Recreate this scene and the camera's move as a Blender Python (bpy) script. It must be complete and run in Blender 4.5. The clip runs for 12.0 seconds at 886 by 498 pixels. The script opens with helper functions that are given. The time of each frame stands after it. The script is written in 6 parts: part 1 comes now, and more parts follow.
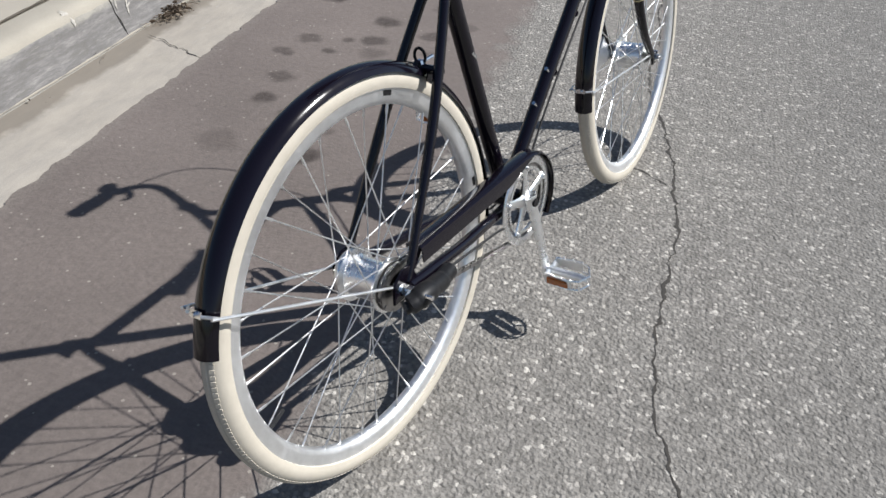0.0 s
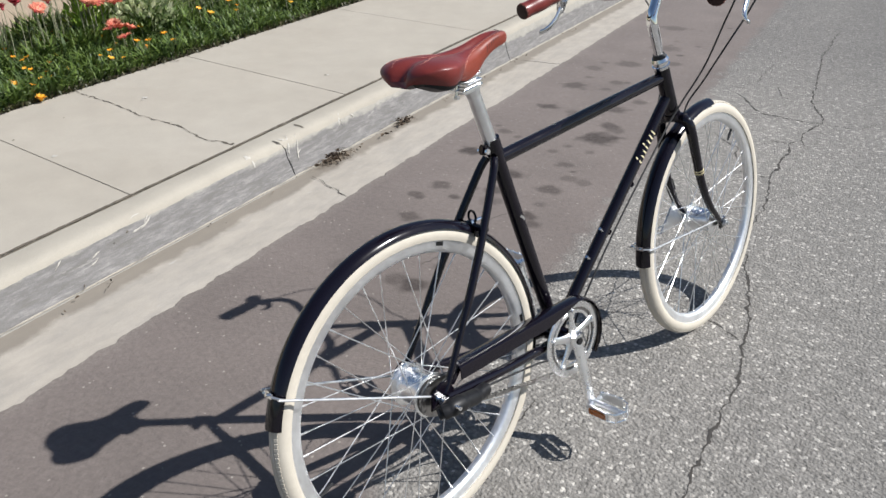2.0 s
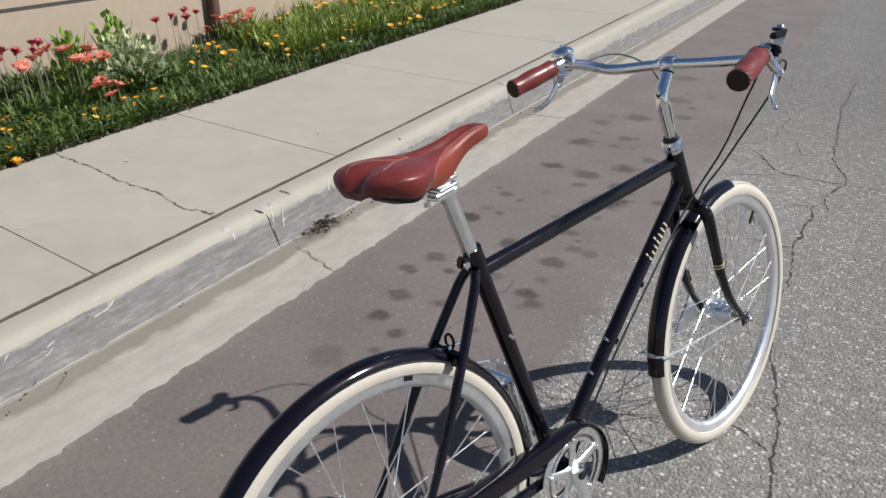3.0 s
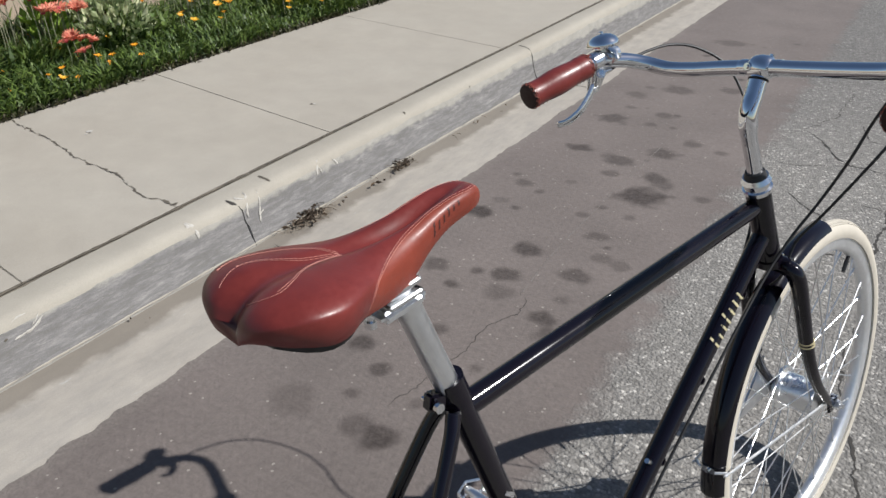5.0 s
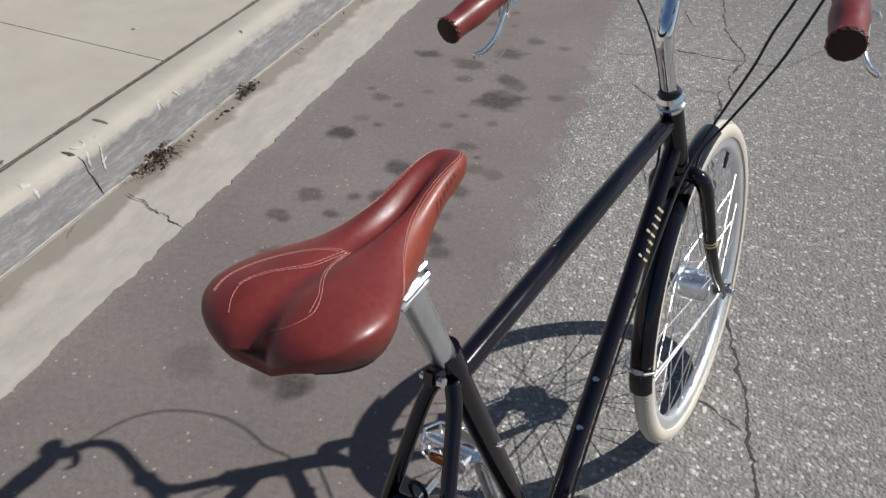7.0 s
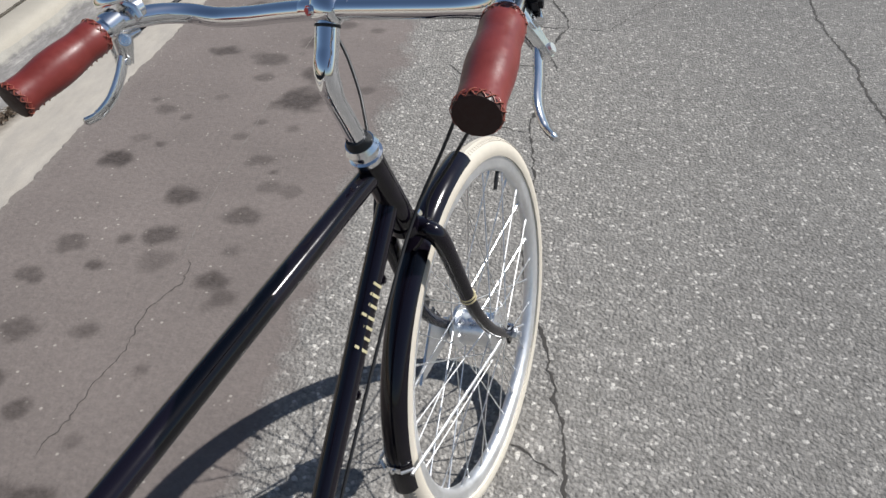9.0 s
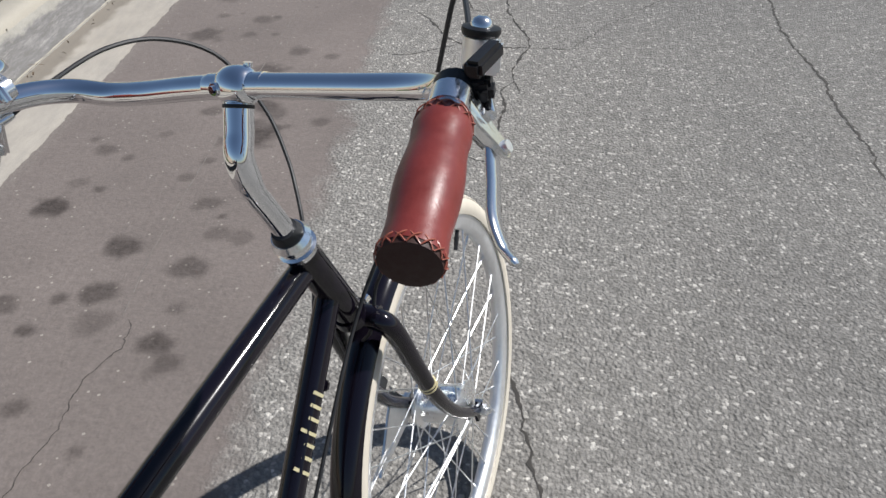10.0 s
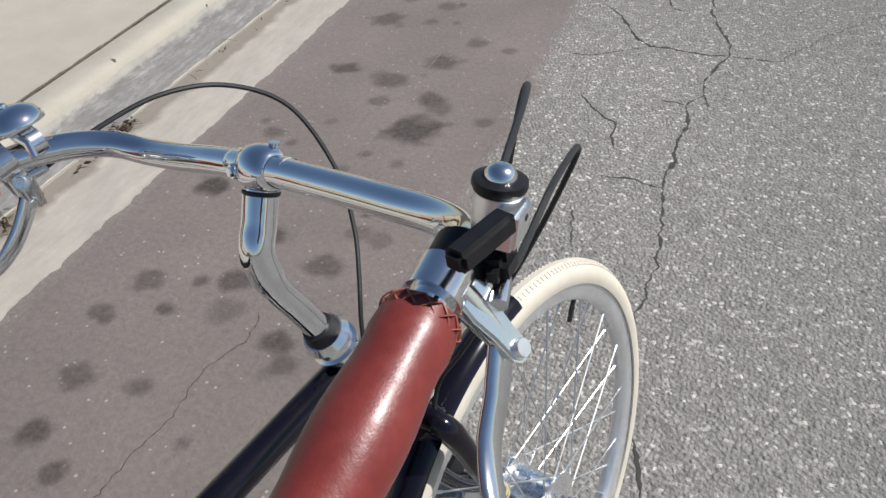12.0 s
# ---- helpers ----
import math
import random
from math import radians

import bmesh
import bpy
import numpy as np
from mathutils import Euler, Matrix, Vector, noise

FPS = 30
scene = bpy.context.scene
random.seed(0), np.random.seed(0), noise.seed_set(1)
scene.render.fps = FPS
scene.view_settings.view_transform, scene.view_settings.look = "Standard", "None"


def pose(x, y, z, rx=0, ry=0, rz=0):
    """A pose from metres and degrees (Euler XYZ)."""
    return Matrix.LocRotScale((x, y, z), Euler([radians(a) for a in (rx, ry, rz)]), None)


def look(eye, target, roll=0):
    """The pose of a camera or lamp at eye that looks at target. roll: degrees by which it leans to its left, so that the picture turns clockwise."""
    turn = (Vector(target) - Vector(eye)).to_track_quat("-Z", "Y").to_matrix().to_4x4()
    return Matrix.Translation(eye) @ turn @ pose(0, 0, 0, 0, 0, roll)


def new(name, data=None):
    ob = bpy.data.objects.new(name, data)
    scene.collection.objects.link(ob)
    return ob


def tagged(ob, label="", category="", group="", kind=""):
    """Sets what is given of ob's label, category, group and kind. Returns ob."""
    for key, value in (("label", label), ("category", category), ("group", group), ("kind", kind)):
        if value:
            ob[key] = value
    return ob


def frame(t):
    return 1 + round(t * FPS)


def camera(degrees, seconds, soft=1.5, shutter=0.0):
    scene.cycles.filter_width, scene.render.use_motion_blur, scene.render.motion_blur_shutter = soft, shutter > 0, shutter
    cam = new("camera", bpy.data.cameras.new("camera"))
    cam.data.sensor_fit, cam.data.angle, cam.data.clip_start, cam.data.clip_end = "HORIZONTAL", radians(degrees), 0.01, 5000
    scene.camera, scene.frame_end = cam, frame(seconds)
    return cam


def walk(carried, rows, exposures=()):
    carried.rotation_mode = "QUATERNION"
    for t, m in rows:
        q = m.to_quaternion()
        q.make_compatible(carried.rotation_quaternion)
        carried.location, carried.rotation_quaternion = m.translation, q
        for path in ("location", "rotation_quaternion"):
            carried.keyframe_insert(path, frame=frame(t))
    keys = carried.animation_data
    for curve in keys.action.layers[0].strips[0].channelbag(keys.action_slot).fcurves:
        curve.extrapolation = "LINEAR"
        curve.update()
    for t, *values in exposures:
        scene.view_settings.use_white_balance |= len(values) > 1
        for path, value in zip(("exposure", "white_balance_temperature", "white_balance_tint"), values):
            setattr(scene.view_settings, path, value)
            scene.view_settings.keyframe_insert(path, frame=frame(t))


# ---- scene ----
cam = camera(60.94, 12.0)
PATH = [
    (0, (0.6040, -0.6659, 1.1082), (-0.2989, 0.6223, -0.1269), 3.17),
    (0.5, (0.6977, -0.6760, 1.1488), (-0.2820, 0.6175, -0.0205), 4.35),
    (1, (0.8385, -0.6608, 1.1963), (-0.3107, 0.5554, 0.1008), 3.00),
    (1.5, (0.9309, -0.6801, 1.2418), (-0.3366, 0.4801, 0.2184), 2.41),
    (2, (0.9230, -0.7062, 1.2785), (-0.4236, 0.4240, 0.3250), -0.11),
    (2.5, (0.8631, -0.6537, 1.2814), (-0.5006, 0.5023, 0.3848), -1.82),
    (3, (0.7492, -0.4735, 1.2990), (-0.6521, 0.6627, 0.4356), -0.66),
    (3.2, (0.6997, -0.4181, 1.2934), (-0.7164, 0.7054, 0.4375), -1.29),
    (4.8, (0.4079, -0.1538, 1.2653), (-0.9576, 0.9528, 0.3109), -0.10),
    (5, (0.3954, -0.1091, 1.2605), (-0.9927, 0.9453, 0.2800), 0.21),
    (5.5, (0.3752, -0.0426, 1.2554), (-1.0642, 0.8972, 0.2332), 0.78),
    (6, (0.3398, -0.0500, 1.2648), (-1.1274, 0.8023, 0.2060), 0.42),
    (6.5, (0.2646, -0.1350, 1.2761), (-1.0281, 0.8934, 0.1486), 0.98),
    (6.7, (0.2420, -0.1693, 1.2969), (-0.9051, 0.9817, 0.1309), 1.13),
    (8.3, (0.2401, 0.0086, 1.2724), (-0.5211, 1.3944, 0.0477), 2.01),
    (8.5, (0.2616, 0.1089, 1.2741), (-0.4909, 1.4777, 0.0251), 1.76),
    (9, (0.3066, 0.2446, 1.2713), (-0.4233, 1.6116, 0.0070), 0.11),
    (9.5, (0.2938, 0.3252, 1.2722), (-0.4129, 1.7028, 0.0062), -0.16),
    (10, (0.2536, 0.3985, 1.2634), (-0.4140, 1.8110, 0.0147), -0.45),
    (10.5, (0.2687, 0.4799, 1.2586), (-0.3574, 1.9094, 0.0079), 1.12),
    (11, (0.2981, 0.5712, 1.2521), (-0.5945, 1.8436, -0.0066), 1.29),
    (11.5, (0.2955, 0.6085, 1.2522), (-0.7918, 1.6998, -0.0233), -1.48),
    (12, (0.2450, 0.6104, 1.2639), (-0.8039, 1.7316, -0.0178), -4.33),
]
EXPOSED = [(0, 0.35), (1, 0.39), (1.5, 0.42), (2, 0.46), (2.5, 0.21), (3, 0.22), (5, 0.20), (5.5, 0.19), (6.5, 0.14), (8.5, 0.30), (9.5, 0.34), (12, 0.35)]
walk(cam, [(t, look(eye, target, roll)) for t, eye, target, roll in PATH], EXPOSED)

# ---- world, sun ----
SUN_WAY = Vector((-0.482, -0.484, -0.731))
world = bpy.data.worlds.new("sky")
scene.world = world
world.use_nodes = True
wn = world.node_tree.nodes
sky = wn.new("ShaderNodeTexSky")
sky.sky_type = "NISHITA"
sky.sun_disc = False
sky.sun_elevation, sky.sun_rotation = radians(47.0), radians(44.9)
sky.air_density, sky.dust_density, sky.ozone_density = 1.0, 0.6, 2.0
wn["Background"].inputs["Strength"].default_value = 0.065
world.node_tree.links.new(sky.outputs[0], wn["Background"].inputs["Color"])
sun = new("sun", bpy.data.lights.new("sun", "SUN"))
sun.data.energy, sun.data.angle, sun.data.color = 5.2, radians(0.53), (1.0, 0.985, 0.965)
sun.matrix_world = look((4, 4, 6), Vector((4, 4, 6)) + SUN_WAY)


# ---- materials ----
def nodes_of(name):
    m = bpy.data.materials.new(name)
    m.use_nodes = True
    nt = m.node_tree
    return m, nt, nt.nodes["Principled BSDF"]


def node(nt, kind, **kw):
    n = nt.nodes.new(kind)
    for k, v in kw.items():
        if k in n.inputs:
            n.inputs[k].default_value = v
    return n


def ramp(nt, src, stops):
    r = nt.nodes.new("ShaderNodeValToRGB")
    els = r.color_ramp.elements
    while len(els) < len(stops):
        els.new(0.5)
    for e, (p, c) in zip(els, stops):
        e.position = p
        e.color = (*c, 1) if len(c) == 3 else c
    nt.links.new(src, r.inputs[0])
    return r.outputs[0]


def grey(v):
    return (v, v, v)


def coords(nt, stretch=(1, 1, 1)):
    tc = nt.nodes.new("ShaderNodeTexCoord")
    mp = nt.nodes.new("ShaderNodeMapping")
    mp.inputs["Scale"].default_value = stretch
    nt.links.new(tc.outputs["Object"], mp.inputs[0])
    return mp.outputs[0]


def noise_of(nt, vec, scale, detail=4.0, rough=0.55):
    n = nt.nodes.new("ShaderNodeTexNoise")
    n.inputs["Scale"].default_value, n.inputs["Detail"].default_value, n.inputs["Roughness"].default_value = scale, detail, rough
    nt.links.new(vec, n.inputs["Vector"])
    return n.outputs["Fac"]


def mix(nt, fac, a, b, mode="MIX"):
    m = nt.nodes.new("ShaderNodeMix")
    m.data_type, m.blend_type = "RGBA", mode
    for sock, v in ((m.inputs[0], fac), (m.inputs[6], a), (m.inputs[7], b)):
        if isinstance(v, bpy.types.NodeSocket):
            nt.links.new(v, sock)
        elif sock == m.inputs[0]:
            sock.default_value = v
        else:
            sock.default_value = (*v, 1)
    return m.outputs[2]


def math_of(nt, op, a, b=0.0, clamp=False):
    m = nt.nodes.new("ShaderNodeMath")
    m.operation, m.use_clamp = op, clamp
    for sock, v in zip(m.inputs, (a, b)):
        if isinstance(v, bpy.types.NodeSocket):
            nt.links.new(v, sock)
        else:
            sock.default_value = v
    return m.outputs[0]


def bump(nt, bsdf, height, strength, distance):
    b = nt.nodes.new("ShaderNodeBump")
    b.inputs["Strength"].default_value, b.inputs["Distance"].default_value = strength, distance
    nt.links.new(height, b.inputs["Height"])
    nt.links.new(b.outputs[0], bsdf.inputs["Normal"])


def simple(name, col, rough, metal=0.0, vary=0.15, scale=60.0, relief=0.0, coat=0.0, spec=0.5):
    """One surface with grain at two scales in colour and roughness, and a fine relief."""
    m, nt, p = nodes_of(name)
    v = coords(nt)
    a, b = noise_of(nt, v, scale), noise_of(nt, v, scale * 0.13, 3)
    f = math_of(nt, "ADD", math_of(nt, "MULTIPLY", a, 0.5), math_of(nt, "MULTIPLY", b, 0.5))
    lo, hi = tuple(c * (1 - vary) for c in col), tuple(min(1, c * (1 + vary)) for c in col)
    nt.links.new(ramp(nt, f, [(0.3, lo), (0.7, hi)]), p.inputs["Base Color"])
    nt.links.new(ramp(nt, f, [(0.3, grey(max(0.02, rough * 0.8))), (0.7, grey(min(1, rough * 1.2)))]), p.inputs["Roughness"])
    p.inputs["Metallic"].default_value = metal
    p.inputs["Specular IOR Level"].default_value = spec
    if coat:
        p.inputs["Coat Weight"].default_value, p.inputs["Coat Roughness"].default_value = coat, 0.06
    if relief:
        bump(nt, p, a, 1.0, relief)
    return m


def road_material():
    """Chip-seal with pale stones, and a smoother, darker brownish band along the gutter; x is across the road, y along it."""
    m, nt, p = nodes_of("asphalt")
    v = coords(nt)
    sep = nt.nodes.new("ShaderNodeSeparateXYZ")
    nt.links.new(v, sep.inputs[0])
    broad, mid = noise_of(nt, v, 2.2, 5), noise_of(nt, v, 22, 4)
    # chips of uneven outline: the cells' coordinates are shaken by a fine noise
    shake = nt.nodes.new("ShaderNodeTexNoise")
    shake.inputs["Scale"].default_value, shake.inputs["Detail"].default_value = 190.0, 2.0
    nt.links.new(v, shake.inputs["Vector"])
    vm = nt.nodes.new("ShaderNodeVectorMath")
    vm.operation = "MULTIPLY_ADD"
    nt.links.new(shake.outputs["Color"], vm.inputs[0])
    vm.inputs[1].default_value = (0.006, 0.006, 0.0)
    nt.links.new(v, vm.inputs[2])
    vor = node(nt, "ShaderNodeTexVoronoi", Scale=112.0)
    nt.links.new(vm.outputs[0], vor.inputs["Vector"])
    stone = nt.nodes.new("ShaderNodeSeparateColor")
    nt.links.new(vor.outputs["Color"], stone.inputs[0])
    fine = noise_of(nt, v, 420, 3)
    light = ramp(nt, stone.outputs[0], [(0.0, (0.172, 0.164, 0.152)), (0.45, (0.210, 0.201, 0.187)), (0.85, (0.250, 0.239, 0.222)), (0.94, (0.335, 0.320, 0.295)), (0.985, (0.47, 0.45, 0.415))])
    edge = ramp(nt, vor.outputs["Distance"], [(0.35, grey(1)), (0.85, grey(0.74))])
    light = mix(nt, 1.0, light, edge, "MULTIPLY")
    light = mix(nt, 1.0, light, ramp(nt, mid, [(0.3, grey(0.88)), (0.7, grey(1.10))]), "MULTIPLY")
    light = mix(nt, 1.0, light, ramp(nt, broad, [(0.3, (0.92, 0.91, 0.90)), (0.7, (1.07, 1.06, 1.04))]), "MULTIPLY")
    # the chip-seal gets darker with distance from the gutter
    outward = math_of(nt, "MULTIPLY", math_of(nt, "SUBTRACT", math_of(nt, "ADD", sep.outputs[0], math_of(nt, "MULTIPLY", broad, 0.5)), 0.55), 1.1, True)
    light = mix(nt, outward, light, mix(nt, 1.0, light, (0.775, 0.78, 0.79), "MULTIPLY"))
    far = math_of(nt, "MULTIPLY", math_of(nt, "SUBTRACT", math_of(nt, "ADD", sep.outputs[1], broad), 3.6), 0.6, True)
    light = mix(nt, far, light, mix(nt, 1.0, light, (0.75, 0.75, 0.76), "MULTIPLY"))
    vor2 = node(nt, "ShaderNodeTexVoronoi", Scale=75.0)
    nt.links.new(v, vor2.inputs["Vector"])
    speck = nt.nodes.new("ShaderNodeSeparateColor")
    nt.links.new(vor2.outputs["Color"], speck.inputs[0])
    dark = ramp(nt, noise_of(nt, v, 60, 6, 0.7), [(0.25, (0.106, 0.0895, 0.0812)), (0.75, (0.168, 0.142, 0.129))])
    pale = math_of(nt, "MULTIPLY", math_of(nt, "GREATER_THAN", speck.outputs[0], 0.962), math_of(nt, "LESS_THAN", vor2.outputs["Distance"], 0.27))
    dark = mix(nt, math_of(nt, "MULTIPLY", pale, 0.6), dark, (0.33, 0.30, 0.26))
    dark = mix(nt, 1.0, dark, ramp(nt, broad, [(0.3, grey(0.88)), (0.7, grey(1.1))]), "MULTIPLY")
    # the band turns paler further up the street
    up_street = math_of(nt, "MULTIPLY", math_of(nt, "SUBTRACT", math_of(nt, "ADD", sep.outputs[1], math_of(nt, "MULTIPLY", broad, 0.6)), 1.25), 0.9, True)
    dark = mix(nt, up_street, dark, mix(nt, 1.0, dark, (1.10, 1.10, 1.10), "MULTIPLY"))
    # the band's edge wavers by some centimetres
    wav = math_of(nt, "MULTIPLY", math_of(nt, "SUBTRACT", noise_of(nt, v, 7, 5, 0.65), 0.5), 0.22)
    at = math_of(nt, "ADD", sep.outputs[0], wav)
    side = math_of(nt, "MULTIPLY", math_of(nt, "ADD", at, 0.160), 14.0, True)
    col = mix(nt, side, dark, light)
    stain = nt.nodes.new("ShaderNodeAttribute")
    stain.attribute_name = "stain"
    rag = math_of(nt, "MULTIPLY", stain.outputs["Fac"], ramp(nt, noise_of(nt, v, 55, 5, 0.7), [(0.3, grey(0.6)), (0.6, grey(1.0))]), True)
    col = mix(nt, math_of(nt, "MULTIPLY", rag, 0.92), col, (0.030, 0.023, 0.020))
    dust = nt.nodes.new("ShaderNodeAttribute")
    dust.attribute_name = "dust"
    col = mix(nt, math_of(nt, "MULTIPLY", dust.outputs["Fac"], ramp(nt, noise_of(nt, v, 90, 5, 0.7), [(0.4, grey(0.0)), (0.7, grey(1.0))])), col, (0.24, 0.22, 0.19))
    nt.links.new(col, p.inputs["Base Color"])
    rough = ramp(nt, noise_of(nt, v, 30, 4), [(0.3, grey(0.72)), (0.7, grey(0.92))])
    nt.links.new(rough, p.inputs["Roughness"])
    p.inputs["Specular IOR Level"].default_value = 0.35
    chips = math_of(nt, "ADD", math_of(nt, "MULTIPLY", math_of(nt, "SUBTRACT", 1.0, vor.outputs["Distance"]), 0.5), math_of(nt, "MULTIPLY", noise_of(nt, v, 118, 1.0, 0.4), 1.7))
    hs = math_of(nt, "MULTIPLY", chips, math_of(nt, "ADD", math_of(nt, "MULTIPLY", side, 0.85), 0.15))
    bump(nt, p, math_of(nt, "ADD", hs, math_of(nt, "MULTIPLY", fine, 0.12)), 0.9, 0.0042)
    return m


def concrete_material(name, col, stain=0.0, stretch=(1, 1, 1), foot=None):
    """Cast concrete with sand grain, blotches, and where stain is given dark and chalky scuffs drawn out along the kerb."""
    m, nt, p = nodes_of(name)
    v = coords(nt)
    g1, g2, g3 = noise_of(nt, v, 350, 3), noise_of(nt, v, 9, 6, 0.6), noise_of(nt, v, 1.4, 4)
    base = ramp(nt, g2, [(0.25, tuple(c * 0.92 for c in col)), (0.75, tuple(c * 1.05 for c in col))])
    base = mix(nt, 1.0, base, ramp(nt, g3, [(0.3, (0.95, 0.94, 0.92)), (0.7, (1.03, 1.03, 1.02))]), "MULTIPLY")
    base = mix(nt, 1.0, base, ramp(nt, g1, [(0.2, grey(0.86)), (0.8, grey(1.1))]), "MULTIPLY")
    if stain:
        w = coords(nt, stretch)
        s1 = noise_of(nt, w, 12, 8, 0.7)
        base = mix(nt, math_of(nt, "MULTIPLY", ramp(nt, s1, [(0.38, grey(0)), (0.62, grey(1))]), stain), base, (0.135, 0.135, 0.138))
        s2 = noise_of(nt, w, 31, 6, 0.75)
        base = mix(nt, ramp(nt, s2, [(0.62, grey(0)), (0.7, grey(0.55))]), base, (0.42, 0.41, 0.38))
        s3 = noise_of(nt, v, 5.5, 5, 0.7)
        base = mix(nt, math_of(nt, "MULTIPLY", ramp(nt, s3, [(0.5, grey(0)), (0.75, grey(0.6))]), stain), base, (0.19, 0.165, 0.13))
    if foot is not None:
        sep = nt.nodes.new("ShaderNodeSeparateXYZ")
        nt.links.new(v, sep.inputs[0])
        d = math_of(nt, "SUBTRACT", foot + 0.100, math_of(nt, "ADD", sep.outputs[0], math_of(nt, "MULTIPLY", math_of(nt, "SUBTRACT", noise_of(nt, v, 4.5, 6, 0.65), 0.5), 0.15)))
        band = math_of(nt, "MULTIPLY", d, 34.0, True)
        base = mix(nt, math_of(nt, "MULTIPLY", band, 0.68), base, (0.145, 0.125, 0.100))
    nt.links.new(base, p.inputs["Base Color"])
    nt.links.new(ramp(nt, g2, [(0.3, grey(0.8)), (0.7, grey(0.95))]), p.inputs["Roughness"])
    p.inputs["Specular IOR Level"].default_value = 0.3
    bump(nt, p, math_of(nt, "ADD", g1, math_of(nt, "MULTIPLY", g2, 1.5)), 0.5, 0.0012)
    return m


def kerb_face_material():
    """Kerb face worn by tyres: a blue-grey rubbed band along it with chalky scuffs, and bare concrete above and at the foot."""
    m, nt, p = nodes_of("kerb_face_concrete")
    v = coords(nt)
    sep = nt.nodes.new("ShaderNodeSeparateXYZ")
    nt.links.new(v, sep.inputs[0])
    grain, blot = noise_of(nt, v, 350, 3), noise_of(nt, v, 14, 6, 0.65)
    base = ramp(nt, blot, [(0.25, (0.245, 0.232, 0.205)), (0.75, (0.33, 0.315, 0.28))])
    w = coords(nt, (2.0, 0.36, 2.4))
    streak = noise_of(nt, w, 24, 10, 0.82)
    # the band wavers up and down along the kerb
    high = math_of(nt, "ADD", sep.outputs[2], math_of(nt, "MULTIPLY", math_of(nt, "SUBTRACT", noise_of(nt, coords(nt, (1, 0.6, 1)), 11, 8, 0.75), 0.5), 0.10))
    top = math_of(nt, "SUBTRACT", 1.0, math_of(nt, "MULTIPLY", math_of(nt, "SUBTRACT", high, 0.098), 60.0, True))
    foot = math_of(nt, "MULTIPLY", math_of(nt, "ADD", sep.outputs[2], 0.012), 90.0, True)
    band = math_of(nt, "MULTIPLY", math_of(nt, "MULTIPLY", top, foot), ramp(nt, streak, [(0.30, grey(0.55)), (0.6, grey(1.0))]))
    rubbed = ramp(nt, streak, [(0.38, (0.070, 0.067, 0.068)), (0.5, (0.138, 0.133, 0.134)), (0.62, (0.240, 0.229, 0.219))])
    base = mix(nt, band, base, rubbed)
    chalk = noise_of(nt, coords(nt, (2.0, 0.34, 2.6)), 21, 8, 0.8)
    base = mix(nt, math_of(nt, "MULTIPLY", ramp(nt, chalk, [(0.56, grey(0)), (0.68, grey(0.7))]), top), base, (0.36, 0.345, 0.325))
    base = mix(nt, 1.0, base, ramp(nt, grain, [(0.2, grey(0.85)), (0.8, grey(1.12))]), "MULTIPLY")
    nt.links.new(base, p.inputs["Base Color"])
    p.inputs["Roughness"].default_value, p.inputs["Specular IOR Level"].default_value = 0.88, 0.3
    bump(nt, p, math_of(nt, "ADD", math_of(nt, "ADD", grain, chalk), math_of(nt, "MULTIPLY", blot, 1.5)), 0.6, 0.002)
    return m


def leaf_material(name, lo, hi, rough=0.55):
    m, nt, p = nodes_of(name)
    geo = nt.nodes.new("ShaderNodeNewGeometry")
    c = ramp(nt, geo.outputs["Random Per Island"], [(0.0, lo), (0.6, tuple((a + b) / 2 for a, b in zip(lo, hi))), (1.0, hi)])
    v = coords(nt)
    c = mix(nt, 1.0, c, ramp(nt, noise_of(nt, v, 40, 3), [(0.3, grey(0.8)), (0.7, grey(1.15))]), "MULTIPLY")
    nt.links.new(c, p.inputs["Base Color"])
    p.inputs["Roughness"].default_value = rough
    tr = nt.nodes.new("ShaderNodeBsdfTranslucent")
    nt.links.new(c, tr.inputs["Color"])
    ms = nt.nodes.new("ShaderNodeMixShader")
    ms.inputs[0].default_value = 0.22
    nt.links.new(p.outputs[0], ms.inputs[1])
    nt.links.new(tr.outputs[0], ms.inputs[2])
    nt.links.new(ms.outputs[0], nt.nodes["Material Output"].inputs["Surface"])
    return m


def leather_material(name, col, rough=0.38):
    m, nt, p = nodes_of(name)
    v = coords(nt)
    a, b, c = noise_of(nt, v, 900, 2), noise_of(nt, v, 25, 4), noise_of(nt, v, 160, 4, 0.65)
    colr = ramp(nt, b, [(0.3, tuple(x * 0.85 for x in col)), (0.7, tuple(x * 1.12 for x in col))])
    colr = mix(nt, 1.0, colr, ramp(nt, c, [(0.3, grey(0.9)), (0.7, grey(1.06))]), "MULTIPLY")
    nt.links.new(colr, p.inputs["Base Color"])
    nt.links.new(ramp(nt, c, [(0.3, grey(rough * 0.85)), (0.7, grey(rough * 1.2))]), p.inputs["Roughness"])
    p.inputs["Coat Weight"].default_value, p.inputs["Coat Roughness"].default_value = 0.06, 0.22
    p.inputs["Specular IOR Level"].default_value = 0.36
    bump(nt, p, math_of(nt, "ADD", math_of(nt, "MULTIPLY", a, 0.4), c), 0.25, 0.0006)
    return m


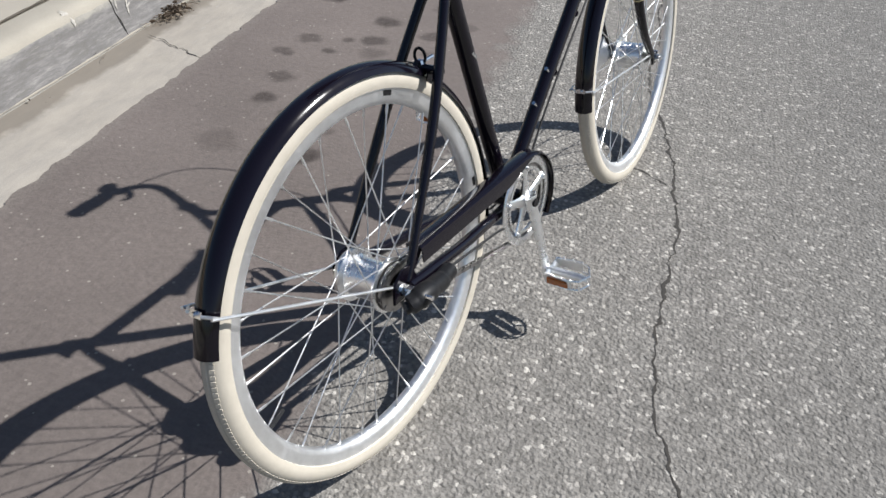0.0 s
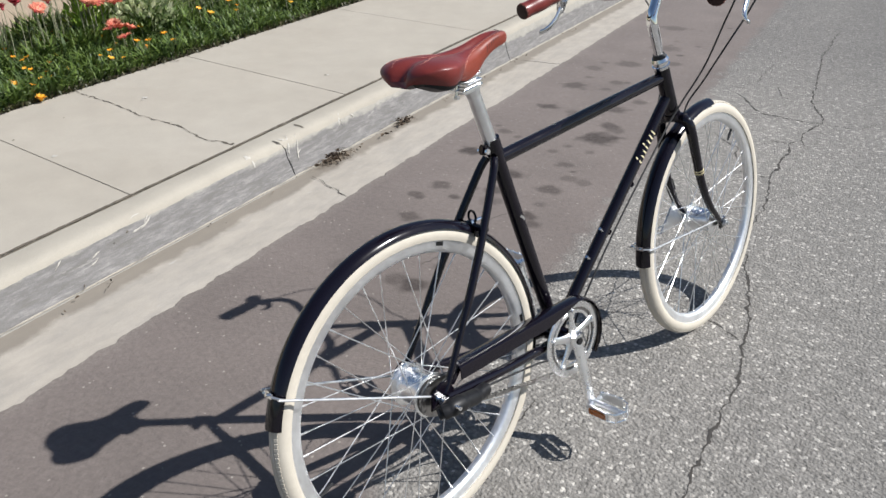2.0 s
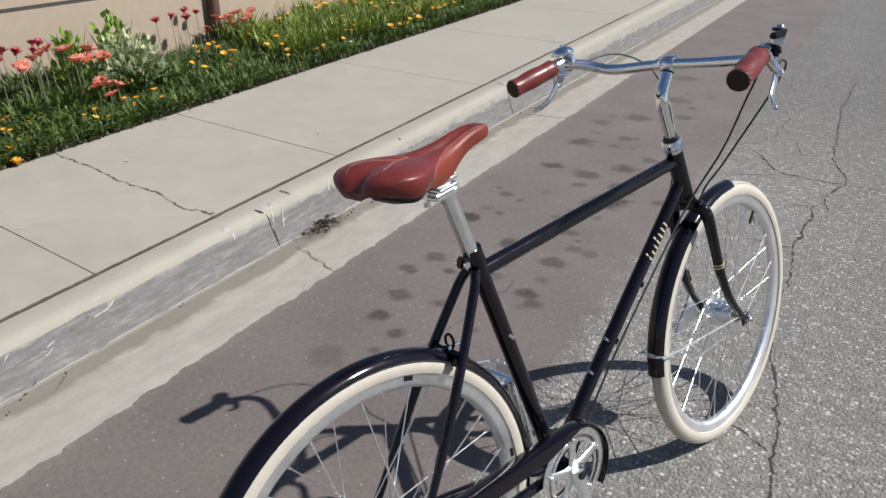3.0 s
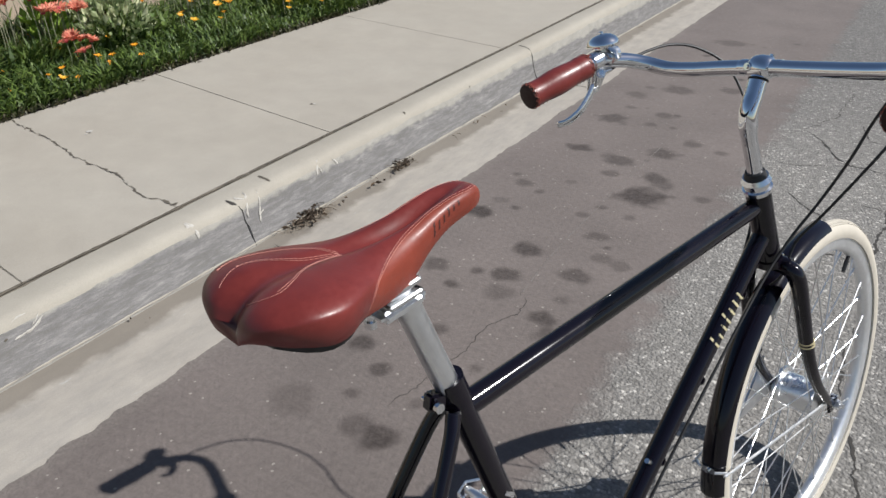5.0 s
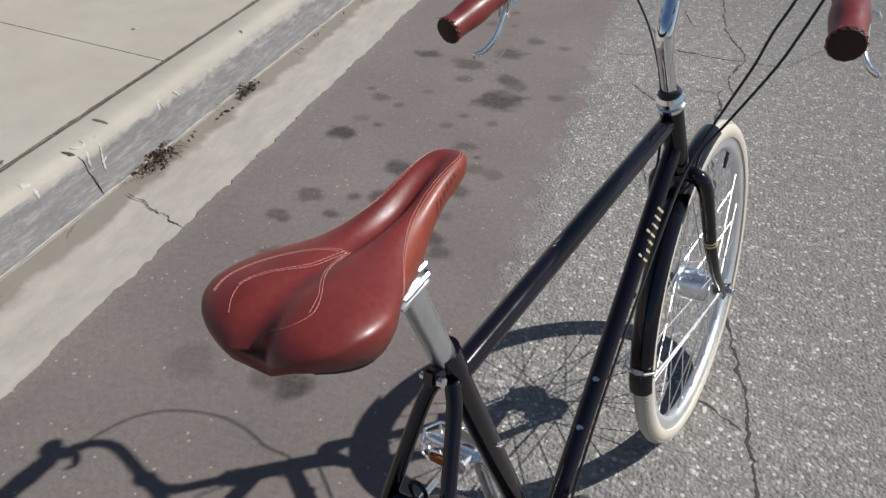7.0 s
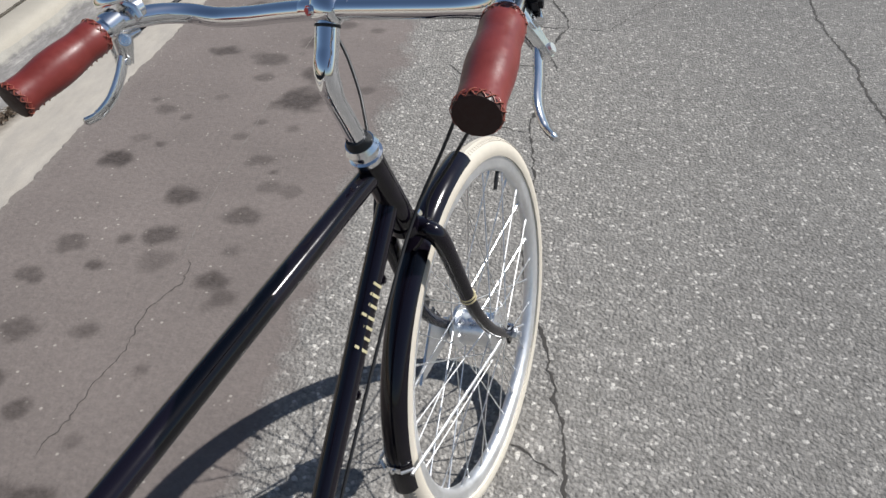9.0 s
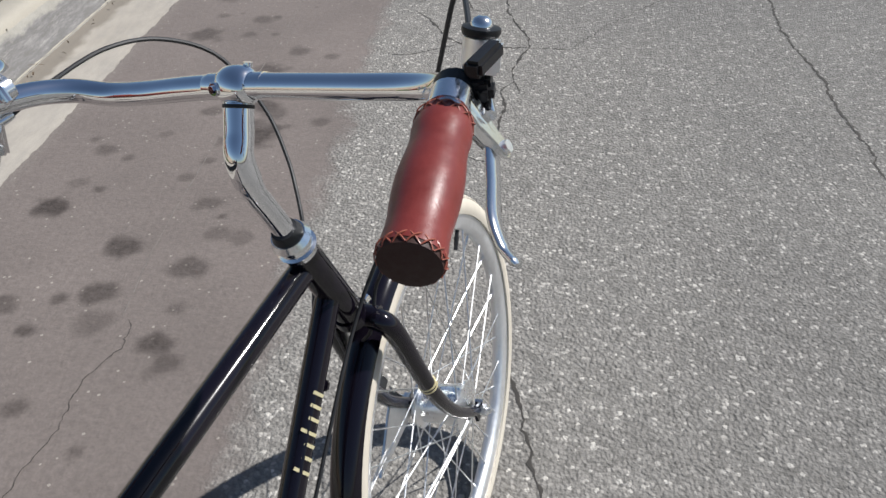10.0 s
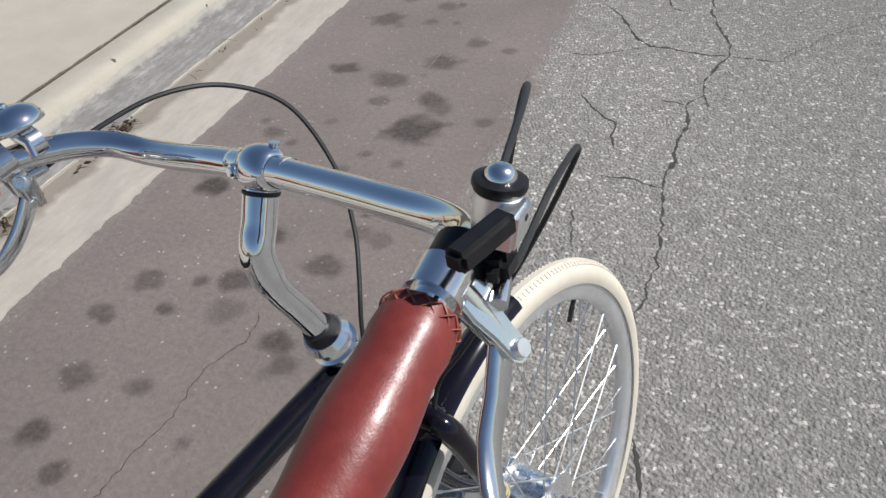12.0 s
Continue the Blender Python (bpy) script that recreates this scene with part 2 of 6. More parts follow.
def paint_material(name, col):
    """Glossy lacquer with a little dust on it."""
    m, nt, p = nodes_of(name)
    v = coords(nt)
    d = noise_of(nt, v, 260, 5, 0.7)
    c = mix(nt, ramp(nt, d, [(0.66, grey(0)), (0.85, grey(0.07))]), col, (0.12, 0.11, 0.10))
    nt.links.new(c, p.inputs["Base Color"])
    nt.links.new(ramp(nt, noise_of(nt, v, 30, 4), [(0.3, grey(0.10)), (0.7, grey(0.17))]), p.inputs["Roughness"])
    p.inputs["Coat Weight"].default_value, p.inputs["Coat Roughness"].default_value = 0.25, 0.03
    p.inputs["Specular IOR Level"].default_value = 0.32
    return m


ASPHALT = road_material()
CONCRETE = concrete_material("pavement_concrete", (0.351, 0.322, 0.277))
KERB_TOP = concrete_material("kerb_concrete", (0.337, 0.312, 0.267))
KERB_FACE = kerb_face_material()
GUTTER = concrete_material("gutter_concrete", (0.372, 0.340, 0.297), 0.25, (1.6, 0.5, 1), -1.425)
SOIL = simple("dark_soil", (0.045, 0.034, 0.026), 0.95, vary=0.4, scale=90, relief=0.01)
# flat dark tone of the split ribbons
CRACK = simple("crack_dark", (0.037, 0.033, 0.029), 0.95, vary=0.4, scale=120)
JOINT_SAND = simple("joint_sand", (0.150, 0.128, 0.098), 0.95, vary=0.45, scale=35)
CHALK = simple("chalky_mortar", (0.40, 0.378, 0.34), 0.9, vary=0.2, scale=120, relief=0.001)
DIRT = simple("gutter_dirt", (0.165, 0.135, 0.102), 0.95, vary=0.5, scale=70, relief=0.002)
JOINT = simple("joint_dirt", (0.085, 0.072, 0.056), 0.95, vary=0.45, scale=60)
PALE = simple("pale_scrape", (0.150, 0.133, 0.121), 0.9, vary=0.3, scale=80)
STUCCO = simple("stucco", (0.37, 0.295, 0.225), 0.9, vary=0.08, scale=180, relief=0.003)
TIMBER = simple("brown_timber", (0.10, 0.055, 0.035), 0.7, vary=0.3, scale=50)
# dark colour that carries the shade of the wall's screed gap
SHADE_GAP = simple("screed_shade", (0.05, 0.045, 0.04), 0.6, vary=0.2)
LEAF = leaf_material("meadow_leaf", (0.022, 0.050, 0.008), (0.135, 0.200, 0.036))
LEAF_DRY = leaf_material("low_leaf", (0.035, 0.045, 0.018), (0.10, 0.085, 0.04))
LEAF_PALE = leaf_material("variegated_leaf", (0.13, 0.21, 0.06), (0.80, 0.80, 0.52))
LEAF_SUNNY = leaf_material("sunny_leaf", (0.085, 0.140, 0.016), (0.30, 0.36, 0.06))
LEAF_LIME = leaf_material("lime_leaf", (0.14, 0.26, 0.03), (0.30, 0.42, 0.07))
STEM = leaf_material("flower_stem", (0.16, 0.20, 0.10), (0.30, 0.30, 0.2))
CORAL = leaf_material("coral_petal", (0.50, 0.12, 0.075), (0.78, 0.32, 0.20))
CRIMSON = leaf_material("crimson_petal", (0.30, 0.03, 0.05), (0.55, 0.08, 0.10))
AMBER_PETAL = leaf_material("amber_petal", (0.75, 0.33, 0.02), (0.88, 0.55, 0.05))
ORANGE = leaf_material("orange_petal", (0.75, 0.24, 0.01), (0.9, 0.46, 0.02))
WHITE_PETAL = leaf_material("white_petal", (0.6, 0.58, 0.5), (0.8, 0.8, 0.75))
DEAD_LEAF = leaf_material("dead_leaf", (0.055, 0.041, 0.030), (0.170, 0.125, 0.088), 0.9)
BLACK = paint_material("black_lacquer", (0.0045, 0.0033, 0.0065))
PLASTIC = simple("black_plastic", (0.009, 0.009, 0.010), 0.42, vary=0.3, scale=200, spec=0.28)
RUBBER = simple("black_rubber", (0.012, 0.012, 0.013), 0.5, vary=0.2, scale=200)
CREAM = simple("cream_rubber", (0.495, 0.452, 0.378), 0.62, vary=0.07, scale=70, relief=0.0004)
ALLOY = simple("satin_alloy", (0.80, 0.81, 0.82), 0.33, 1.0, vary=0.08, scale=90)
RIM_ALLOY = simple("rim_alloy", (0.86, 0.865, 0.87), 0.46, 1.0, vary=0.08, scale=90)
POLISHED = simple("polished_alloy", (0.80, 0.81, 0.82), 0.17, 1.0, vary=0.05, scale=60)
BRIGHT = simple("bright_alloy", (0.90, 0.905, 0.91), 0.28, 1.0, vary=0.06, scale=90)
CHROME = simple("chrome", (0.82, 0.83, 0.85), 0.035, 1.0, vary=0.03, scale=40)
STEEL = simple("spoke_steel", (0.76, 0.76, 0.76), 0.38, 1.0, vary=0.1, scale=60)
CHAIN_STEEL = simple("oily_steel", (0.34, 0.33, 0.32), 0.35, 1.0, vary=0.3, scale=150)
LEATHER = leather_material("oxblood_leather", (0.148, 0.0242, 0.0203), 0.37)
LEATHER_FLAP = leather_material("tan_leather", (0.195, 0.036, 0.0205), 0.45)
LEATHER_END = leather_material("dark_leather", (0.032, 0.012, 0.009), 0.7)
LACE = leather_material("lace_leather", (0.25, 0.07, 0.045), 0.5)
THREAD = simple("pale_thread", (0.42, 0.19, 0.155), 0.8, vary=0.2, scale=400)
GOLD = simple("gold_transfer", (0.62, 0.54, 0.32), 0.35, 0.3, vary=0.1)
BROWN_MARK = simple("debossed_mark", (0.05, 0.012, 0.009), 0.6, vary=0.2)
AMBER = simple("amber_reflector", (0.36, 0.10, 0.012), 0.15, vary=0.2, scale=300, coat=0.8)


# ---- mesh helpers ----
def mesh_of(name, bm, material, smooth=True):
    me = bpy.data.meshes.new(name)
    bm.normal_update()
    bm.to_mesh(me)
    bm.free()
    me.materials.append(material)
    if smooth:
        for p in me.polygons:
            p.use_smooth = True
        me.set_sharp_from_angle(angle=radians(38))
    return me


def part(name, bm, material, parent, label="", at=None, smooth=True):
    """Links a bmesh, or a ready mesh, as one object under a thing or a part."""
    me = bm if isinstance(bm, bpy.types.Mesh) else mesh_of(name, bm, material, smooth)
    ob = new(name, me)
    ob.parent = parent
    if at is not None:
        ob.matrix_basis = at
    if label:
        ob["label"] = label
    return ob


def spline(pts, n=8):
    """A smooth line through the points (Catmull-Rom)."""
    p = [Vector(q) for q in pts]
    p = [2 * p[0] - p[1]] + p + [2 * p[-1] - p[-2]]
    out = []
    for i in range(1, len(p) - 2):
        for k in range(n):
            t = k / n
            a, b, c, d = p[i - 1:i + 3]
            out.append(0.5 * (2 * b + (c - a) * t + (2 * a - 5 * b + 4 * c - d) * t * t + (3 * b - a - 3 * c + d) * t ** 3))
    return out + [p[-2]]


def tube(bm, pts, radius, segs=12, caps=True, flat=1.0, up=None):
    """A round bar along the points. radius: a number or one per point; flat squeezes it along its own up."""
    p = [Vector(q) for q in pts]
    rad = radius if isinstance(radius, (list, tuple)) else [radius] * len(p)
    way = (p[1] - p[0]).normalized()
    ref = Vector(up) if up else (Vector((0, 0, 1)) if abs(way.z) < 0.9 else Vector((1, 0, 0)))
    rings = []
    for i, q in enumerate(p):
        w = (p[min(i + 1, len(p) - 1)] - p[max(i - 1, 0)]).normalized()
        ref = (ref - w * ref.dot(w)).normalized()
        side = w.cross(ref)
        rings.append([bm.verts.new(q + rad[i] * (math.cos(2 * math.pi * k / segs) * side + flat * math.sin(2 * math.pi * k / segs) * ref)) for k in range(segs)])
    for a, b in zip(rings, rings[1:]):
        for k in range(segs):
            bm.faces.new((a[k], a[(k + 1) % segs], b[(k + 1) % segs], b[k]))
    if caps:
        bm.faces.new(rings[0][::-1])
        bm.faces.new(rings[-1])
    return bm


def lathe(bm, profile, axis="x", segs=48, start=0.0, end=360.0, closed=False, wave=None, centre=(0, 0, 0)):
    """Turns (radius, along) points round the axis. closed: the profile is a ring. Angles run from +y to +z about x, from +x to +y about z."""
    full = abs(end - start) >= 359.9
    count = segs if full else segs + 1
    rings = []
    for i in range(count):
        a = radians(start + (end - start) * i / segs)
        ring = []
        for j, (r, h) in enumerate(profile):
            r2 = r + (wave(i, j) if wave else 0)
            c, s = r2 * math.cos(a), r2 * math.sin(a)
            co = (h, c, s) if axis == "x" else (c, s, h) if axis == "z" else (s, h, c)
            ring.append(bm.verts.new(Vector(co) + Vector(centre)))
        rings.append(ring)
    n = len(profile)
    for i in range(segs):
        a, b = rings[i], rings[(i + 1) % count]
        for j in range(n if closed else n - 1):
            k = (j + 1) % n
            bm.faces.new((a[j], a[k], b[k], b[j]))
    if closed and not full:
        bm.faces.new(rings[0])
        bm.faces.new(rings[-1][::-1])
    if not closed and full:
        for j in (0, n - 1):
            if profile[j][0] > 1e-4:
                bm.faces.new([r[j] for r in rings])
    bmesh.ops.recalc_face_normals(bm, faces=bm.faces)
    return bm


def block(bm, size, at=(0, 0, 0), turn=(0, 0, 0), bevel=0.0):
    """A bevelled box."""
    got = bmesh.ops.create_cube(bm, size=1.0, matrix=pose(*at, *turn) @ Matrix.Diagonal((*size, 1)))
    if bevel:
        edges = list({e for v in got["verts"] for e in v.link_edges})
        bmesh.ops.bevel(bm, geom=edges, offset=bevel, segments=2, affect="EDGES", clamp_overlap=True)
    return bm


def disc(bm, a, b, r, segs=16, r2=None):
    return tube(bm, [a, b], [r, r if r2 is None else r2], segs)


def fresh():
    return bmesh.new()


def outline(bm, pts, depth, axis=0, bevel=0.0):
    """A flat plate: a closed outline in the plane across the axis, with thickness along it."""
    d = Vector((0, 0, 0))
    d[axis] = depth
    lo = [bm.verts.new(Vector(p)) for p in pts]
    hi = [bm.verts.new(Vector(p) + d) for p in pts]
    n = len(pts)
    bm.faces.new(lo[::-1])
    bm.faces.new(hi)
    for i in range(n):
        bm.faces.new((lo[i], lo[(i + 1) % n], hi[(i + 1) % n], hi[i]))
    bmesh.ops.recalc_face_normals(bm, faces=bm.faces)
    if bevel:
        bmesh.ops.bevel(bm, geom=[e for e in bm.edges if len(e.link_faces) == 2 and e.calc_face_angle(0) > 0.9], offset=bevel, segments=2, affect="EDGES", clamp_overlap=True)
    return bm


# ---- street: x runs across it, away from the kerb, y along it ----
STREET = pose(0, 0, 0, 0, 0, 20.8)


def rise(u):
    """The pavement climbs a little against the road along the street."""
    return 0.014 * (min(max(u, -2.0), 9.0) - 1.2)


rng = random.Random(7)


def wob(a, b, s=1.0, seed=0.0):
    return noise.noise(Vector((a * s, b * s, seed)))


SPOTS = [  # along, across, radius, depth
    (1.983, -0.893, 0.045, 1), (1.812, -0.607, 0.048, 0.9), (1.736, -0.401, 0.045, 0.75), (1.63, -0.593, 0.042, 0.85), (2.029, -0.442, 0.037, 0.6),
    (2.779, -0.83, 0.048, 0.85), (2.425, -0.419, 0.08, 0.95), (2.73, -0.627, 0.058, 0.7), (2.902, -0.487, 0.053, 0.75), (1.868, -0.305, 0.032, 0.5),
    (1.888, -0.368, 0.032, 0.5), (1.567, -0.827, 0.042, 0.7), (1.483, -0.717, 0.021, 0.9), (1.427, -0.876, 0.027, 0.7), (1.523, -0.557, 0.037, 0.5),
    (1.466, -0.391, 0.038, 0.9), (1.401, -0.339, 0.032, 0.7), (1.241, -0.781, 0.042, 0.7), (1.253, -0.616, 0.03, 0.7), (1.086, -0.76, 0.036, 0.9),
    (1.014, -0.649, 0.028, 0.8), (0.956, -0.494, 0.021, 0.5), (0.81, -0.573, 0.045, 0.6), (0.808, -0.502, 0.045, 0.95), (0.809, -0.77, 0.053, 0.35),
    (2.62, -0.433, 0.053, 0.8), (2.577, -0.604, 0.027, 0.6), (2.524, -0.214, 0.032, 0.6), (3.236, -0.85, 0.064, 0.7), (2.584, -0.383, 0.042, 0.6),
    (3.4, -0.643, 0.053, 0.6), (3.857, -0.711, 0.074, 0.6), (3.657, -0.875, 0.053, 0.5), (4.397, -0.607, 0.085, 0.5), (0.9, -0.655, 0.021, 0.6), (1.159, -0.437, 0.016, 0.5),
    (2.255, -0.776, 0.019, 0.6), (3.083, -0.412, 0.042, 0.6), (3.995, -0.462, 0.053, 0.55), (5.069, -0.723, 0.085, 0.5), (2.159, -0.559, 0.021, 0.5), (2.363, -0.939, 0.021, 0.5),
]


# smaller drips between them
drip = random.Random(21)
for _ in range(30):
    SPOTS.append((drip.uniform(1.3, 5.6), drip.uniform(-0.90, -0.27), drip.uniform(0.010, 0.028), drip.uniform(0.3, 0.75)))


def stain_at(u, v):
    s = 0.0
    for a, b, r, k in SPOTS:
        du, dv = u - a, v - b
        if abs(du) < 2.2 * r and abs(dv) < 2.2 * r:
            d = math.hypot(du, dv * 0.9) / r * (1 + 0.40 * wob(u, v, 24, a * 9) + 0.35 * wob(u, v, 9, b * 7))
            s = max(s, k * max(0.0, min(1.0, (1.25 - d) / 0.6)))
    return s


def build_road():
    vs = [-1.11 + 0.009 * i for i in range(125)] + [0.05, 0.2, 0.5, 1, 2, 3, 5, 9, 16]
    us = [-120, -60, -30, -12, -6, -3, -2, -1.5] + [-1.2 + 0.0105 * i for i in range(680)] + [6.1, 6.5, 7, 9, 12, 20, 40, 80, 160]
    verts, faces, st, du = [], [], [], []
    for u in us:
        for j, v in enumerate(vs):
            w = 0.0
            if j < 8:
                w = (1 - j / 8) * (0.011 * wob(u, 0, 3, 2) + 0.012 * wob(u, 0, 14, 4) + 0.008 * wob(u, 0, 40, 5))
            if j < 33:
                w += (1 - j / 33) * 0.012
            verts.append((v + w, u, 0.0))
            near = -1.2 <= u <= 5.9 and v < 0.05
            st.append(stain_at(u, v) if near else 0.0)
            du.append(max(0.0, 0.55 - (v + 1.11) / 0.1) if near else 0.0)
    n = len(vs)
    for i in range(len(us) - 1):
        for j in range(n - 1):
            a = i * n + j
            faces.append((a, a + 1, a + n + 1, a + n))
    me = bpy.data.meshes.new("road")
    me.from_pydata(verts, [], faces)
    for nm, vals in (("stain", st), ("dust", du)):
        at = me.attributes.new(nm, "FLOAT", "POINT")
        at.data.foreach_set("value", vals)
    me.materials.append(ASPHALT)
    ob = new("road", me)
    ob.matrix_basis = STREET
    return tagged(ob, "worn grey chip-seal asphalt with a darker oil-spotted strip along the gutter", "road", kind="structure")


road = build_road()


def ground_sheet():
    bm = fresh()
    for a in ((-400, -400), (400, -400), (400, 400), (-400, 400)):
        bm.verts.new((*a, -0.14))
    bm.faces.new(bm.verts[:])
    ob = new("ground", mesh_of("ground", bm, SOIL))
    tagged(ob, "bare brown earth reaching to the horizon under the street", "ground", kind="structure")


ground_sheet()


def crack(line, width, material=CRACK, name="crack", lift=0.0011, ragged=0.6, step=0.008, parent=None, waver=1.0, climb=None):
    """A ragged split along points given as (along, across), laid on the surface."""
    pts = [Vector((v, u, 0)) for u, v in line]
    fine = []
    for a, b in zip(pts, pts[1:]):
        k = max(2, int((b - a).length / step))
        fine += [a.lerp(b, i / k) for i in range(k)]
    fine.append(pts[-1])
    bm = fresh()
    prev = None
    seed = rng.uniform(0, 90)
    for i, q in enumerate(fine):
        w = (fine[min(i + 1, len(fine) - 1)] - fine[max(i - 1, 0)]).normalized()
        side = Vector((w.y, -w.x, 0))
        off = waver * (0.012 * wob(i * step, seed, 18) + 0.008 * wob(i * step, seed, 52, 3) + 0.004 * wob(i * step, seed, 130, 6))
        fade = min(1.0, i / 4 + 0.1, (len(fine) - 1 - i) / 4 + 0.1)
        hw = width * fade * max(0.18, 0.55 + ragged * (wob(i * step, seed, 30, 8) + 0.6 * wob(i * step, seed, 110, 5)))
        row = [bm.verts.new(q + side * (off + k * hw) + Vector((0, 0, lift + (climb(q.y) if climb else 0.0)))) for k in (-1, 1)]
        if prev:
            bm.faces.new((prev[0], prev[1], row[1], row[0]))
        prev = row
    bmesh.ops.recalc_face_normals(bm, faces=bm.faces)
    return part(name, bm, material, parent or road)


MAIN = [(-0.246, 0.614), (0.005, 0.562), (0.059, 0.535), (0.156, 0.504), (0.306, 0.489), (0.488, 0.493), (0.604, 0.501), (0.766, 0.52), (0.881, 0.511), (1.01, 0.502),
        (1.162, 0.489), (1.338, 0.461), (1.49, 0.421), (1.636, 0.393), (1.787, 0.385), (1.938, 0.407), (2.073, 0.407), (2.306, 0.383)]
crack(MAIN, 0.0046, ragged=1.0)
# the net of cracks further up the street
for line, w in (
    ([(2.306, 0.383), (2.387, 0.382), (2.451, 0.397), (2.487, 0.391), (2.579, 0.4), (2.67, 0.412), (2.789, 0.396)], 0.0055),
    ([(2.789, 0.396), (2.802, 0.358), (2.794, 0.306)], 0.003),
    ([(2.789, 0.396), (2.869, 0.447), (2.958, 0.439), (3.122, 0.48), (3.18, 0.509)], 0.0045),
    ([(2.87, 0.45), (2.76, 0.471)], 0.003),
    ([(3.18, 0.509), (3.168, 0.44), (3.176, 0.372), (3.201, 0.295), (3.196, 0.226), (3.253, 0.172), (3.37, 0.119), (3.478, 0.064), (3.561, -0.014)], 0.0048),
    ([(3.18, 0.509), (3.275, 0.503), (3.439, 0.45), (3.568, 0.416), (3.61, 0.418)], 0.0045),
    ([(3.18, 0.509), (3.177, 0.565), (3.172, 0.613), (3.159, 0.662)], 0.0035),
    ([(2.306, 0.383), (2.307, 0.332), (2.327, 0.283), (2.32, 0.242), (2.323, 0.193)], 0.004),
    ([(2.464, 0.22), (2.542, 0.195), (2.622, 0.194), (2.654, 0.148), (2.699, 0.111), (2.78, 0.053)], 0.0035),
    ([(3.545, 0.308), (3.57, 0.262), (3.776, 0.214)], 0.0035),
    ([(3.196, 0.226), (3.08, 0.028), (3.084, -0.067)], 0.0022),
):
    crack(line, w * 1.25, ragged=1.2, waver=0.55)
for line, w in (
    ([(1.99, 0.185), (2.069, 0.177), (2.16, 0.153)], 0.003),
    ([(3.61, 0.418), (4.021, 0.400), (4.695, 0.373), (5.507, 0.409)], 0.005), ([(3.561, -0.014), (3.85, 0.09), (4.3, 0.12)], 0.003),
    ([(4.748, 1.593), (4.208, 1.635), (3.719, 1.6), (3.479, 1.565), (3.244, 1.564), (3.037, 1.587), (2.905, 1.587), (2.756, 1.57), (2.618, 1.57), (2.44, 1.578), (2.28, 1.564)], 0.0085),
    ([(1.074, 0.369), (1.042, 0.426), (0.991, 0.488)], 0.0035), ([(0.474, 0.073), (0.318, 0.061), (0.184, 0.079), (0.062, 0.047)], 0.003),
    ([(3.159, 0.662), (3.45, 0.86), (3.8, 1.17), (3.95, 1.54)], 0.0022),
    ([(0.908, -0.547), (1.023, -0.532), (1.174, -0.505), (1.341, -0.5), (1.466, -0.457), (1.537, -0.482)], 0.0018),
):
    crack(line, w)
crack([(1.537, -0.5), (1.781, -0.524), (1.978, -0.528), (2.411, -0.532), (3.05, -0.523), (3.861, -0.517)], 0.0028, PALE, "scrape", ragged=0.8, waver=0.2)


def swept(name, profile, material, u0, u1, parent=None, step=0.05, rough=0.0, seed=0.0):
    """A cross-section (across, up) drawn along the street, with small unevenness."""
    bm = fresh()
    n = max(2, int((u1 - u0) / step))
    rows = []
    for i in range(n + 1):
        u = u0 + (u1 - u0) * i / n
        rows.append([bm.verts.new((v + rough * wob(u, j, 9, seed), u, z + rough * wob(u, j, 13, seed + 5) + rise(u) * max(0.0, min(1.0, z / 0.147)))) for j, (v, z) in enumerate(profile)])
    for a, b in zip(rows, rows[1:]):
        for j in range(len(profile) - 1):
            bm.faces.new((a[j], b[j], b[j + 1], a[j + 1]))
    bm.faces.new(rows[0])
    bm.faces.new(rows[-1][::-1])
    bmesh.ops.recalc_face_normals(bm, faces=bm.faces)
    if parent is None:
        ob = new(name, mesh_of(name, bm, material))
        ob.matrix_basis = STREET
        return ob
    return part(name, bm, material, parent)


# gutter pan and kerb units between their joints
gutter = swept("gutter", [(-1.44, -0.13), (-1.44, -0.012), (-1.38, -0.012), (-1.22, -0.008), (-1.09, -0.005), (-1.06, -0.009), (-1.06, -0.13)], GUTTER, -8, 3.655, rough=0.0015)
tagged(gutter, "pale concrete gutter pan with dirt lying along the kerb", "gutter", kind="structure")
for a, b in ((3.661, 7.3), (7.306, 30)):
    swept("gutter_slab", [(-1.44, -0.13), (-1.44, -0.012), (-1.38, -0.012), (-1.22, -0.008), (-1.09, -0.005), (-1.06, -0.009), (-1.06, -0.13)], GUTTER, a, b, gutter, rough=0.0015, seed=a)
kerb = swept("kerb", [(-1.601, -0.1), (-1.601, 0.146), (-1.56, 0.15), (-1.52, 0.148), (-1.497, 0.143), (-1.483, 0.130), (-1.477, 0.112)], KERB_TOP, -8, 30, rough=0.002)
tagged(kerb, "cast concrete kerb with a rounded edge and a scuffed grey face", "kerb", kind="structure")
for a, b in ((-8, 1.349), (1.353, 3.58), (3.586, 30)):
    swept("kerb_face", [(-1.487, 0.128), (-1.476, 0.112), (-1.465, 0.075), (-1.452, 0.04), (-1.438, 0.012), (-1.425, -0.012), (-1.425, -0.1)], KERB_FACE, a, b, kerb, rough=0.002, seed=a + 3)


FACE = [(-0.012, -1.425), (0.012, -1.438), (0.04, -1.452), (0.075, -1.465), (0.112, -1.476), (0.128, -1.487), (0.143, -1.497), (0.148, -1.52), (0.15, -1.56)]


def on_kerb(u, z, lift):
    """A point on the kerb's rounded face at height z; past its edge z runs on over the top."""
    zz, v = FACE[-1]
    for (z0, v0), (z1, v1) in zip(FACE, FACE[1:]):
        if z <= z1:
            k = (z - z0) / (z1 - z0)
            zz, v = z, v0 + (v1 - v0) * k
            break
    return Vector((v + lift, u, zz + lift * 0.7 + rise(u) * zz / 0.147))


